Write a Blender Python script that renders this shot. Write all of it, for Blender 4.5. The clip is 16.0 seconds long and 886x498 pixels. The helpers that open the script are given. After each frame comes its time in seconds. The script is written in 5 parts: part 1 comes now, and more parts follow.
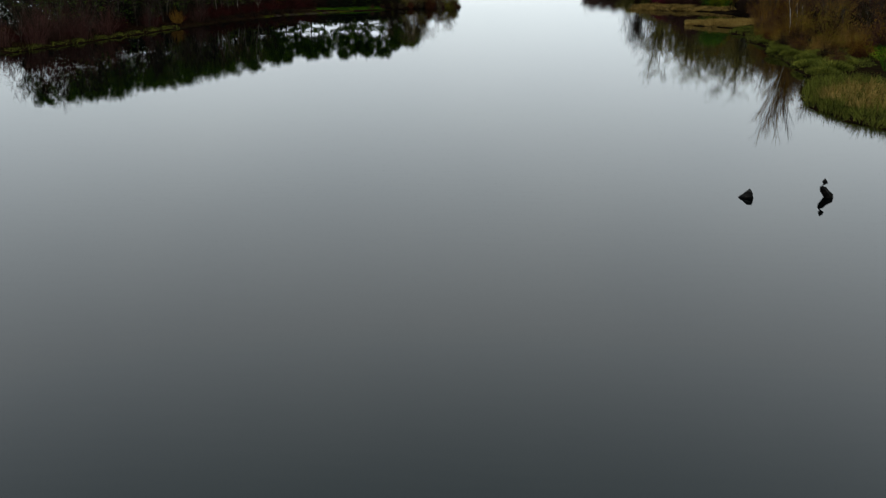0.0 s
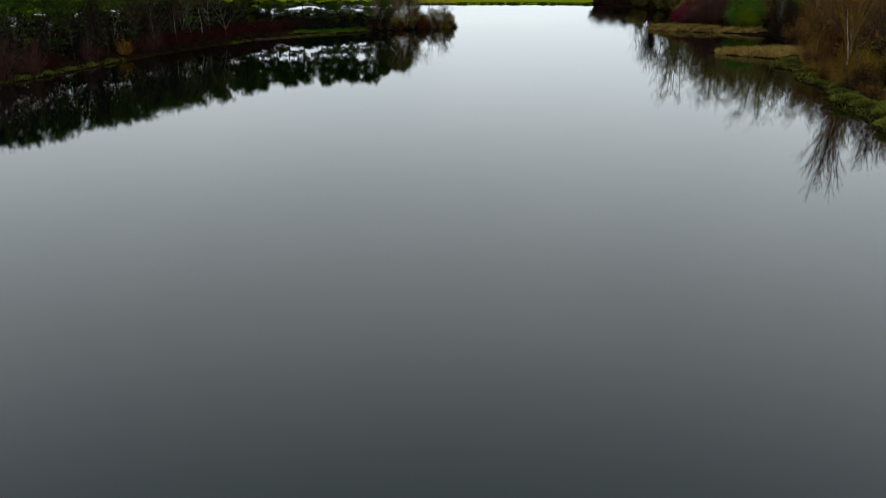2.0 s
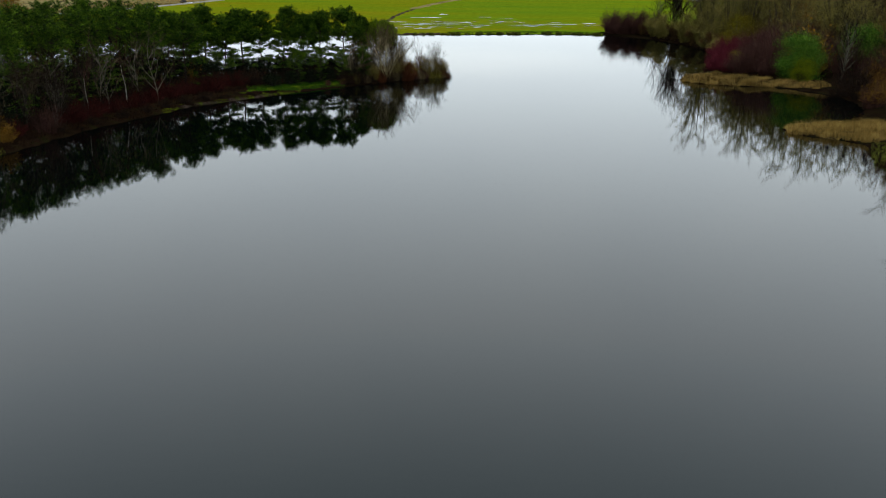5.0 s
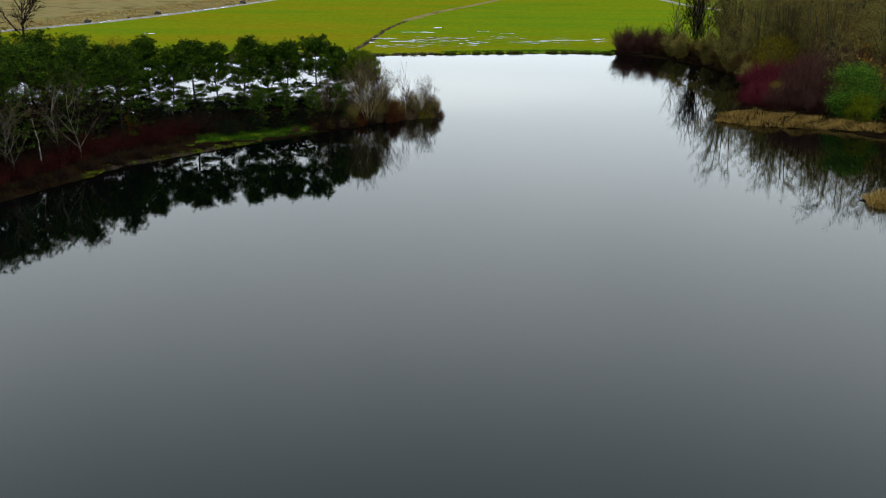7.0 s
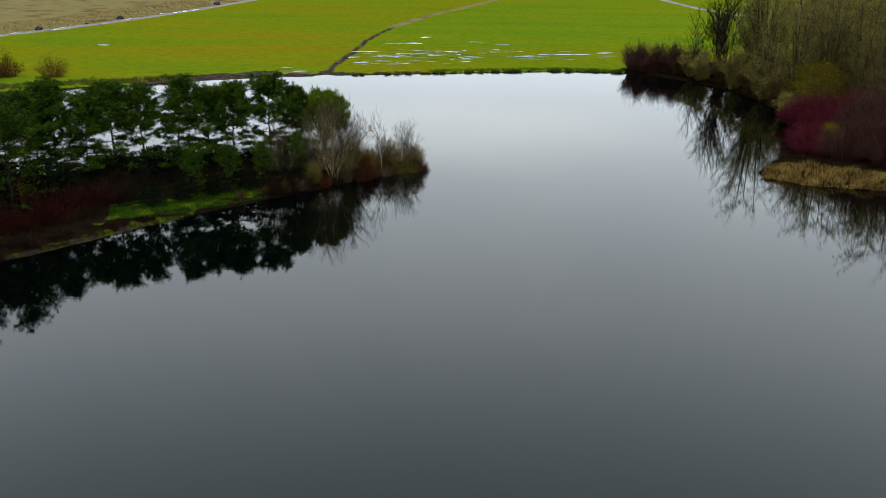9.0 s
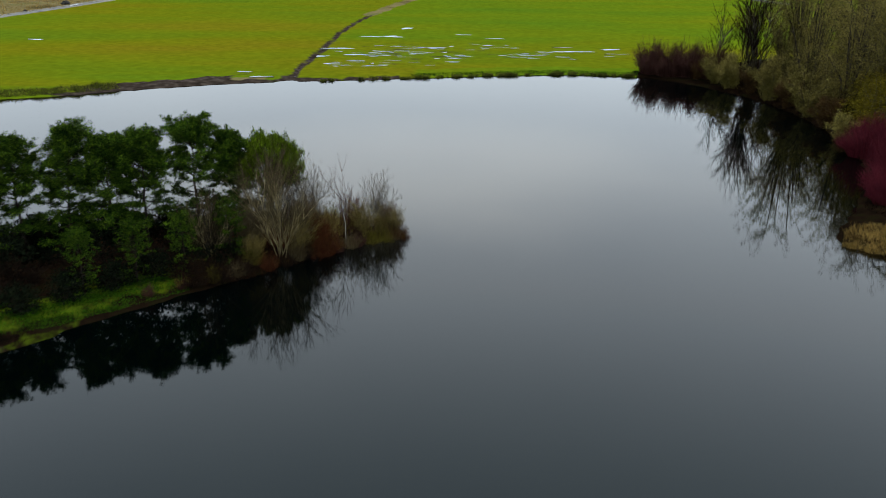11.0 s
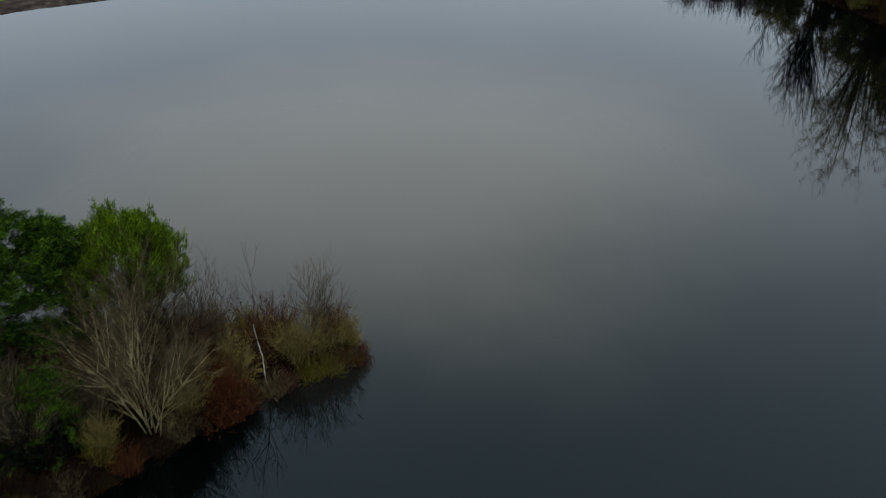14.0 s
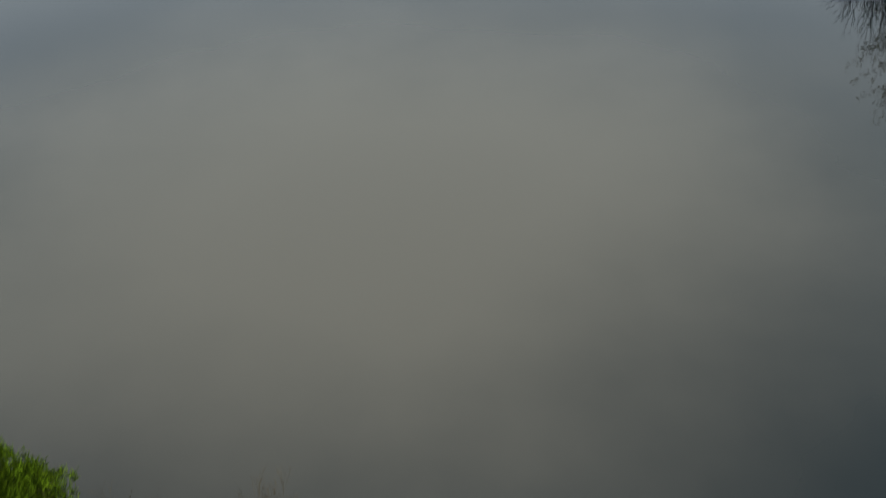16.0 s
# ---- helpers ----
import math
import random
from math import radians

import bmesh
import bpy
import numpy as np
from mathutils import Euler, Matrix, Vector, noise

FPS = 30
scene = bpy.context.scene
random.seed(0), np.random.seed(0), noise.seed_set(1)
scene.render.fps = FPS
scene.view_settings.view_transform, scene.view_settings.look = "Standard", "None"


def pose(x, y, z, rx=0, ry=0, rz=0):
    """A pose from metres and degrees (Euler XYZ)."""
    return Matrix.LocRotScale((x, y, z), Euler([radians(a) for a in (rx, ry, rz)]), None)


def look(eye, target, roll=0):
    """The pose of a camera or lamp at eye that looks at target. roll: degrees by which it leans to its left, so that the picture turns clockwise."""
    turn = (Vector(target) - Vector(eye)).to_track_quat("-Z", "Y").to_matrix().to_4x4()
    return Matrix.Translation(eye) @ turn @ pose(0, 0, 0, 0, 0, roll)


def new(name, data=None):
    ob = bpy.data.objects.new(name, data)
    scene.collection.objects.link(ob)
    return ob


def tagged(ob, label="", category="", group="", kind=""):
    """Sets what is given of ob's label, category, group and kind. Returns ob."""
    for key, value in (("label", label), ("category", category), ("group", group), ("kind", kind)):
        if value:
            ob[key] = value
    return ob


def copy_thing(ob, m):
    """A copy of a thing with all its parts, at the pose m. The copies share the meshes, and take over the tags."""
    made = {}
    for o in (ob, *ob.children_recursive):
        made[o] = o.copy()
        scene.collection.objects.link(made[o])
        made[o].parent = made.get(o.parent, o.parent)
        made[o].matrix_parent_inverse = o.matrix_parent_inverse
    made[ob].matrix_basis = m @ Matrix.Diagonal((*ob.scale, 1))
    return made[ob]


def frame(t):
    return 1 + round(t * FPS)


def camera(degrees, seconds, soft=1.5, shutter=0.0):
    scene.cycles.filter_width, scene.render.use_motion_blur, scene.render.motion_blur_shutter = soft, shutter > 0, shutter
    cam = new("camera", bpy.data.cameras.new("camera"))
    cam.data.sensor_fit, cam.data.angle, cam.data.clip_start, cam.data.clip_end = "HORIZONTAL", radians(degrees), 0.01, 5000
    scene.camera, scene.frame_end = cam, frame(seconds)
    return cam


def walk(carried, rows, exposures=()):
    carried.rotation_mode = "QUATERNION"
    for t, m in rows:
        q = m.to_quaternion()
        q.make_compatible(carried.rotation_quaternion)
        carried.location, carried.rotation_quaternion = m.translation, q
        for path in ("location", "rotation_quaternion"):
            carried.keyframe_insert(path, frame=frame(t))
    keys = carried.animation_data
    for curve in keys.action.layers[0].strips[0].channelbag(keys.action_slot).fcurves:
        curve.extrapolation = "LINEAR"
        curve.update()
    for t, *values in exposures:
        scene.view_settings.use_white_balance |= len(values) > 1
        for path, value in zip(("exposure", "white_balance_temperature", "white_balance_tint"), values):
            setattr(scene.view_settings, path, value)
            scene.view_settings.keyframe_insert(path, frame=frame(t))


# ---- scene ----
cam = camera(52.4, 16.0, 1.0, 0.5)
PATH = [
    (0, (1.786, -1.351, 13.48), (1.774, 0.545, 12.843), 0.5),
    (0.5, (1.677, 4.479, 13.49), (1.669, 6.375, 12.855), 0.5),
    (1, (1.779, 10.564, 13.632), (1.773, 12.461, 12.995), 0.5),
    (1.5, (1.935, 16.794, 14.462), (1.929, 18.69, 13.826), 0.5),
    (2, (2.402, 23.177, 15.976), (2.393, 25.073, 15.34), 0.5),
    (2.5, (2.551, 29.417, 17.432), (2.544, 31.314, 16.796), 0.6),
    (3, (2.774, 35.386, 18.342), (2.766, 37.281, 17.705), 0.6),
    (3.2, (2.986, 37.783, 18.524), (2.976, 39.679, 17.888), 0.5),
    (5.3, (1.847, 64.466, 21.653), (1.863, 66.362, 21.016), 0.7),
    (5.5, (2.027, 67.074, 21.718), (2.041, 68.97, 21.083), 0.6),
    (6, (2.356, 73.399, 22.411), (2.37, 75.295, 21.775), 0.6),
    (6.5, (2.529, 79.921, 23.088), (2.546, 81.817, 22.451), 0.5),
    (7, (2.841, 86.358, 23.868), (2.859, 88.253, 23.229), 0.5),
    (7.5, (3.144, 93.061, 24.602), (3.165, 94.955, 23.959), 0.4),
    (8, (3.472, 99.918, 25.395), (3.496, 101.81, 24.746), 0.4),
    (8.5, (3.648, 106.958, 26.022), (3.678, 108.848, 25.368), 0.6),
    (9, (3.952, 113.398, 26.6), (3.987, 115.286, 25.942), 0.7),
    (9.2, (4.218, 116.107, 26.696), (4.255, 117.995, 26.037), 0.8),
    (11.5, (4.327, 147.859, 28.894), (4.408, 149.713, 28.148), 0.8),
    (12, (4.558, 154.412, 29.318), (4.647, 156.249, 28.534), 0.7),
    (12.5, (4.828, 160.742, 29.964), (4.923, 162.558, 29.131), 0.7),
    (13, (5.065, 166.855, 30.634), (5.167, 168.642, 29.742), 0.7),
    (13.5, (5.285, 172.825, 31.267), (5.392, 174.571, 30.298), 0.6),
    (14, (5.916, 178.095, 31.759), (6.012, 179.797, 30.712), -0.2),
    (14.5, (6.451, 183.561, 32.486), (6.541, 185.21, 31.358), -0.7),
    (15, (6.59, 189.51, 33.248), (6.682, 191.096, 32.033), -0.6),
    (15.5, (6.533, 195.432, 34.1), (6.632, 196.948, 32.799), -0.4),
    (16, (7.042, 200.701, 34.626), (7.126, 202.169, 33.271), -1.9),
]
EXPOSURE = [(0.0, 0.43, 6550, 9), (3.0, 0.62, 6530, 9), (6.0, 0.86, 6480, 9), (9.0, 0.95, 6450, 10), (11.5, 0.80, 6130, 10), (12.5, 0.72, 5900, 11), (14.0, 0.66, 5980, 9), (15.0, 0.94, 6150, 9), (16.0, 1.25, 6250, 8)]
walk(cam, [(t, look(eye, target, roll)) for t, eye, target, roll in PATH], EXPOSURE)

# ---- world, sun, exposure ----
world = bpy.data.worlds.new("overcast_sky")
scene.world = world
world.use_nodes = True
wn, wl = world.node_tree.nodes, world.node_tree.links
wn.clear()
SUN_EL, SUN_ROT = 82.0, 180.0
sky = wn.new("ShaderNodeTexSky")
sky.sky_type, sky.sun_disc = 'NISHITA', False
sky.sun_elevation, sky.sun_rotation = radians(SUN_EL), radians(SUN_ROT)
sky.air_density, sky.dust_density = 1.0, 4.0
tco = wn.new("ShaderNodeTexCoord")
cloud = wn.new("ShaderNodeTexNoise")
cloud.inputs["Scale"].default_value, cloud.inputs["Detail"].default_value = 1.6, 4.0
wl.new(tco.outputs["Generated"], cloud.inputs["Vector"])
ramp = wn.new("ShaderNodeValToRGB")
ramp.color_ramp.elements[0].position, ramp.color_ramp.elements[0].color = 0.3, (0.83, 0.93, 1.00, 1)
ramp.color_ramp.elements[1].position, ramp.color_ramp.elements[1].color = 0.7, (0.98, 1.07, 1.11, 1)
wl.new(cloud.outputs["Fac"], ramp.inputs["Fac"])
dim = wn.new("ShaderNodeVectorMath")
dim.operation = 'SCALE'
dim.inputs["Scale"].default_value = 0.10
wl.new(sky.outputs["Color"], dim.inputs[0])
mixw = wn.new("ShaderNodeMix")
mixw.data_type = 'RGBA'
mixw.inputs["Factor"].default_value = 0.88
wl.new(dim.outputs["Vector"], mixw.inputs["A"])
wl.new(ramp.outputs["Color"], mixw.inputs["B"])
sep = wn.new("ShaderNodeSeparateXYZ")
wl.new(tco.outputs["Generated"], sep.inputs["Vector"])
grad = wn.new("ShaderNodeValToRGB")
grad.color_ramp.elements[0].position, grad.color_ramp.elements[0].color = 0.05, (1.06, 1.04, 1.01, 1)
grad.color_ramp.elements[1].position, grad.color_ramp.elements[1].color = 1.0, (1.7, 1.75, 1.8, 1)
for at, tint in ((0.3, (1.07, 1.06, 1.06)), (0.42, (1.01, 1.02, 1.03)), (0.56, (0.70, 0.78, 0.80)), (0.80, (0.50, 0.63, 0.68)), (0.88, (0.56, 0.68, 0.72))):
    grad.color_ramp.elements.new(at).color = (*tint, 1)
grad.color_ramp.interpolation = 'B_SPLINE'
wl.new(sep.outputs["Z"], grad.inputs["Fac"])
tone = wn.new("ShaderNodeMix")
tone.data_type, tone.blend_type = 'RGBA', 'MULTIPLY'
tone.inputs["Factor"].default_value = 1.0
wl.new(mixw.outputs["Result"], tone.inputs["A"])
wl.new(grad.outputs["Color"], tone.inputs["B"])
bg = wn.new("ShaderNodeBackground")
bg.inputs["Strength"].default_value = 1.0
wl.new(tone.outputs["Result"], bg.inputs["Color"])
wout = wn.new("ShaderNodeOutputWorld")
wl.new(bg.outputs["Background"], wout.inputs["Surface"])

lamp = bpy.data.lights.new("sun", 'SUN')
lamp.energy, lamp.angle, lamp.color = 1.4, radians(30), (1.0, 0.97, 0.92)
sun = new("sun", lamp)
sun.matrix_world = look((0, 0, 200), (-200 * math.sin(radians(SUN_ROT)), -200 * math.cos(radians(SUN_ROT)), 200 - 200 * math.tan(radians(SUN_EL))))

# ---- materials ----
def material(name, stops, scale=1.0, detail=4.0, rough=0.9, bump=0.0, bump_scale=8.0, rand=0.0, island=0.0, spec=0.03, thin=0.0):
    """Noise between colour stops, with brightness varied per object (rand) and per leaf (island)."""
    m = bpy.data.materials.new(name)
    m.use_nodes = True
    n, l = m.node_tree.nodes, m.node_tree.links
    b = n["Principled BSDF"]
    b.inputs["Roughness"].default_value = rough
    b.inputs["Specular IOR Level"].default_value = spec
    g = n.new("ShaderNodeNewGeometry")
    t = n.new("ShaderNodeTexNoise")
    t.inputs["Scale"].default_value, t.inputs["Detail"].default_value = scale, detail
    l.new(g.outputs["Position"], t.inputs["Vector"])
    fac = t.outputs["Fac"]
    if island:
        mx = n.new("ShaderNodeMix")
        mx.inputs["Factor"].default_value = island
        l.new(fac, mx.inputs["A"])
        l.new(g.outputs["Random Per Island"], mx.inputs["B"])
        fac = mx.outputs["Result"]
    r = n.new("ShaderNodeValToRGB")
    e = r.color_ramp.elements
    lo, hi = (0.3, 0.7) if not island else (0.2, 0.8)
    e[0].position, e[0].color = lo, (*stops[0], 1)
    e[1].position, e[1].color = hi, (*stops[-1], 1)
    for i, c in enumerate(stops[1:-1]):
        k = e.new(lo + (hi - lo) * (i + 1) / (len(stops) - 1))
        k.color = (*c, 1)
    l.new(fac, r.inputs["Fac"])
    col = r.outputs["Color"]
    if rand:
        o = n.new("ShaderNodeObjectInfo")
        mr = n.new("ShaderNodeMapRange")
        mr.inputs["To Min"].default_value, mr.inputs["To Max"].default_value = 1 - rand, 1 + rand
        l.new(o.outputs["Random"], mr.inputs["Value"])
        hs = n.new("ShaderNodeHueSaturation")
        l.new(mr.outputs["Result"], hs.inputs["Value"])
        l.new(col, hs.inputs["Color"])
        col = hs.outputs["Color"]
    l.new(col, b.inputs["Base Color"])
    if thin:
        tr = n.new("ShaderNodeBsdfTranslucent")
        l.new(col, tr.inputs["Color"])
        ms = n.new("ShaderNodeMixShader")
        ms.inputs["Fac"].default_value = thin
        l.new(b.outputs["BSDF"], ms.inputs[1])
        l.new(tr.outputs["BSDF"], ms.inputs[2])
        l.new(ms.outputs["Shader"], n["Material Output"].inputs["Surface"])
    if bump:
        t2 = n.new("ShaderNodeTexNoise")
        t2.inputs["Scale"].default_value, t2.inputs["Detail"].default_value = bump_scale, 6.0
        l.new(g.outputs["Position"], t2.inputs["Vector"])
        bp = n.new("ShaderNodeBump")
        bp.inputs["Strength"].default_value, bp.inputs["Distance"].default_value = bump, 0.1
        l.new(t2.outputs["Fac"], bp.inputs["Height"])
        l.new(bp.outputs["Normal"], b.inputs["Normal"])
    return m


M = {
    "needles": material("pine_needles", [(0.002, 0.005, 0.001), (0.013, 0.032, 0.003), (0.082, 0.132, 0.007)], 1.3, rand=0.18, island=0.5, thin=0.05),
    "needles_light": material("light_pine_needles", [(0.0104, 0.0156, 0.0013), (0.0455, 0.0715, 0.0026), (0.143, 0.208, 0.0078)], 1.5, rand=0.1, island=0.5, thin=0.15),
    # evergreen shrub leaves, near black: the pines' shade is put into the colour
    "needles_shaded": material("shaded_evergreen_leaves", [(0.0012, 0.0024, 0.0012), (0.0033, 0.0054, 0.0024), (0.0072, 0.0096, 0.0036)], 1.3, rand=0.15, island=0.5),
    "bark": material("pine_bark", [(0.0126, 0.0092, 0.0076), (0.0315, 0.0231, 0.0176)], 3.0, rough=0.95, bump=0.6),
    "grey_bark": material("grey_bark", [(0.0292, 0.024, 0.0175), (0.0683, 0.0585, 0.0423), (0.104, 0.091, 0.0683)], 2.5, rough=0.9, bump=0.3, rand=0.2),
    "dim_bark": material("dark_grey_bark", [(0.0086, 0.0065, 0.005), (0.0288, 0.0223, 0.0166), (0.0612, 0.0504, 0.0382)], 2.5, rough=0.9, bump=0.3, rand=0.2),
    "white_bark": material("birch_bark", [(0.064, 0.056, 0.048), (0.24, 0.216, 0.184), (0.336, 0.312, 0.272)], 2.0, rough=0.7),
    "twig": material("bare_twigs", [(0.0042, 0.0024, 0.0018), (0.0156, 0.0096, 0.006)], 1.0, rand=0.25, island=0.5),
    "twig_pale": material("pale_twigs", [(0.02, 0.014, 0.008), (0.075, 0.055, 0.03)], 1.0, rand=0.2, island=0.5),
    "twig_red": material("red_stems", [(0.0052, 0.001, 0.001), (0.0186, 0.0031, 0.0026), (0.0311, 0.0062, 0.0047)], 0.8, rand=0.25, island=0.5),
    "twig_crimson": material("crimson_stems", [(0.02, 0.003, 0.005), (0.056, 0.007, 0.012), (0.085, 0.014, 0.018)], 0.8, rand=0.15, island=0.5),
    "twig_purple": material("purple_brown_twigs", [(0.0115, 0.0043, 0.0036), (0.036, 0.0151, 0.0122), (0.0612, 0.0302, 0.0216)], 0.8, rand=0.2, island=0.5),
    "twig_ochre": material("ochre_twigs", [(0.0315, 0.0135, 0.0027), (0.1125, 0.0576, 0.0117), (0.18, 0.1035, 0.0243)], 0.8, rand=0.25, island=0.5),
    "leaf_olive": material("olive_willow_leaves", [(0.03, 0.024, 0.004), (0.115, 0.095, 0.022), (0.21, 0.17, 0.046)], 0.5, rand=0.25, island=0.45, thin=0.2),
    "leaf_yellow": material("yellow_autumn_leaves", [(0.036, 0.0302, 0.0029), (0.1008, 0.0792, 0.0058), (0.1584, 0.1224, 0.0086)], 0.9, rand=0.2, island=0.5, thin=0.2),
    "leaf_orange": material("orange_autumn_leaves", [(0.0531, 0.0229, 0.0035), (0.1179, 0.0575, 0.0055), (0.1768, 0.0922, 0.0075)], 0.9, rand=0.2, island=0.5, thin=0.2),
    "leaf_brown": material("brown_dry_leaves", [(0.012, 0.006, 0.002), (0.04, 0.022, 0.007), (0.07, 0.04, 0.013)], 0.9, rand=0.25, island=0.5, thin=0.15),
    "leaf_green": material("evergreen_leaves", [(0.005, 0.016, 0.002), (0.024, 0.062, 0.006), (0.09, 0.155, 0.012)], 0.7, rand=0.12, island=0.5, rough=0.75, thin=0.1),
    "leaf_lime": material("lime_leaves", [(0.0216, 0.036, 0.0014), (0.072, 0.09, 0.0029), (0.1368, 0.1404, 0.0058)], 0.9, rand=0.1, island=0.5, thin=0.15),
    "tan_bark": material("tan_bark", [(0.0714, 0.0536, 0.0238), (0.1904, 0.1487, 0.0714), (0.2975, 0.238, 0.1249)], 2.0, rough=0.9, rand=0.15),
    "twig_tan": material("tan_twigs", [(0.028, 0.02, 0.01), (0.1, 0.075, 0.036)], 1.0, rand=0.15, island=0.5),
    "moss_bark": material("mossy_bark", [(0.03, 0.026, 0.007), (0.11, 0.09, 0.022), (0.2, 0.16, 0.05)], 2.0, rough=0.9, rand=0.15),
    "rust_bark": material("rust_brown_bark", [(0.021, 0.0084, 0.0042), (0.07, 0.0315, 0.0154), (0.119, 0.063, 0.0315)], 2.0, rough=0.9, rand=0.15),
    "twig_moss": material("moss_gold_twigs", [(0.034, 0.025, 0.007), (0.11, 0.082, 0.024), (0.18, 0.135, 0.04)], 0.8, rand=0.2, island=0.5),
    "twig_rust": material("rust_red_twigs", [(0.0143, 0.0039, 0.002), (0.0455, 0.013, 0.0052), (0.078, 0.0292, 0.0097)], 0.8, rand=0.2, island=0.5),
    "twig_olive": material("olive_yellow_twigs", [(0.0225, 0.0195, 0.003), (0.075, 0.0638, 0.009), (0.1275, 0.105, 0.0165)], 0.8, rand=0.2, island=0.5),
    "reed": material("dry_reeds", [(0.0351, 0.0187, 0.0047), (0.1754, 0.1075, 0.0256), (0.3508, 0.2339, 0.0701)], 0.4, rand=0.1, island=0.5, thin=0.15),
    "sedge": material("green_sedge", [(0.0129, 0.0173, 0.0033), (0.0594, 0.0669, 0.0097), (0.162, 0.1566, 0.0237)], 0.35, rand=0.15, island=0.5, thin=0.15),
    "turf": material("lush_turf", [(0.006, 0.018, 0.001), (0.018, 0.055, 0.002), (0.045, 0.085, 0.004)], 0.4, rand=0.15, island=0.5, thin=0.15),
    # russet growth taken down towards black, understory shade included in the colour
    "bracken": material("shaded_russet_undergrowth", [(0.003, 0.0015, 0.0009), (0.0108, 0.0048, 0.0024), (0.024, 0.012, 0.0048)], 0.5, rand=0.2, island=0.5, thin=0.1),
    "wood": material("wet_dead_wood", [(0.001, 0.001, 0.001), (0.005, 0.0045, 0.004), (0.012, 0.010, 0.008)], 5.0, rough=0.5, bump=0.6),
    "stone": material("dark_boulder", [(0.015, 0.014, 0.0125), (0.04, 0.036, 0.0325)], 2.5, rough=0.9, bump=0.5),
}


def water_material():
    """Still lake water: a mirror at low angles, murky below, with a pale silty shoal past the spit."""
    m = bpy.data.materials.new("lake_water")
    m.use_nodes = True
    n, l = m.node_tree.nodes, m.node_tree.links
    b = n["Principled BSDF"]
    b.inputs["Roughness"].default_value = 0.0
    b.inputs["IOR"].default_value = 1.33
    g = n.new("ShaderNodeNewGeometry")
    # silt: soft oval round the shoal, broken up by slow noise
    mp = n.new("ShaderNodeMapping")
    mp.vector_type = 'POINT'
    mp.inputs["Location"].default_value = (-5.0 / 46, -244.0 / 34, 0)
    mp.inputs["Scale"].default_value = (1 / 46, 1 / 34, 0)
    l.new(g.outputs["Position"], mp.inputs["Vector"])
    ln = n.new("ShaderNodeVectorMath")
    ln.operation = 'LENGTH'
    l.new(mp.outputs["Vector"], ln.inputs[0])
    ns = n.new("ShaderNodeTexNoise")
    ns.inputs["Scale"].default_value, ns.inputs["Detail"].default_value = 0.05, 5.0
    l.new(g.outputs["Position"], ns.inputs["Vector"])
    ad = n.new("ShaderNodeMath")
    ad.operation = 'MULTIPLY_ADD'
    ad.inputs[1].default_value = 0.45
    l.new(ns.outputs["Fac"], ad.inputs[0])
    l.new(ln.outputs["Value"], ad.inputs[2])
    mr = n.new("ShaderNodeMapRange")
    mr.interpolation_type = 'SMOOTHSTEP'
    mr.inputs["From Min"].default_value, mr.inputs["From Max"].default_value = 1.22, 0.42
    l.new(ad.outputs["Value"], mr.inputs["Value"])
    mx = n.new("ShaderNodeMix")
    mx.data_type = 'RGBA'
    mx.inputs["A"].default_value = (0.0001, 0.0005, 0.0005, 1)
    mx.inputs["B"].default_value = (0.058, 0.0475, 0.035, 1)
    l.new(mr.outputs["Result"], mx.inputs["Factor"])
    l.new(mx.outputs["Result"], b.inputs["Base Color"])
    # ripples: fine breeze marks and long slow ones
    r1 = n.new("ShaderNodeTexNoise")
    r1.inputs["Scale"].default_value, r1.inputs["Detail"].default_value = 1.0, 3.0
    st = n.new("ShaderNodeMapping")
    st.inputs["Scale"].default_value = (0.4, 2.4, 1)
    l.new(g.outputs["Position"], st.inputs["Vector"])
    l.new(st.outputs["Vector"], r1.inputs["Vector"])
    bp = n.new("ShaderNodeBump")
    bp.inputs["Strength"].default_value, bp.inputs["Distance"].default_value = 0.085, 0.02
    l.new(r1.outputs["Fac"], bp.inputs["Height"])
    l.new(bp.outputs["Normal"], b.inputs["Normal"])
    return m


M["water"] = water_material()


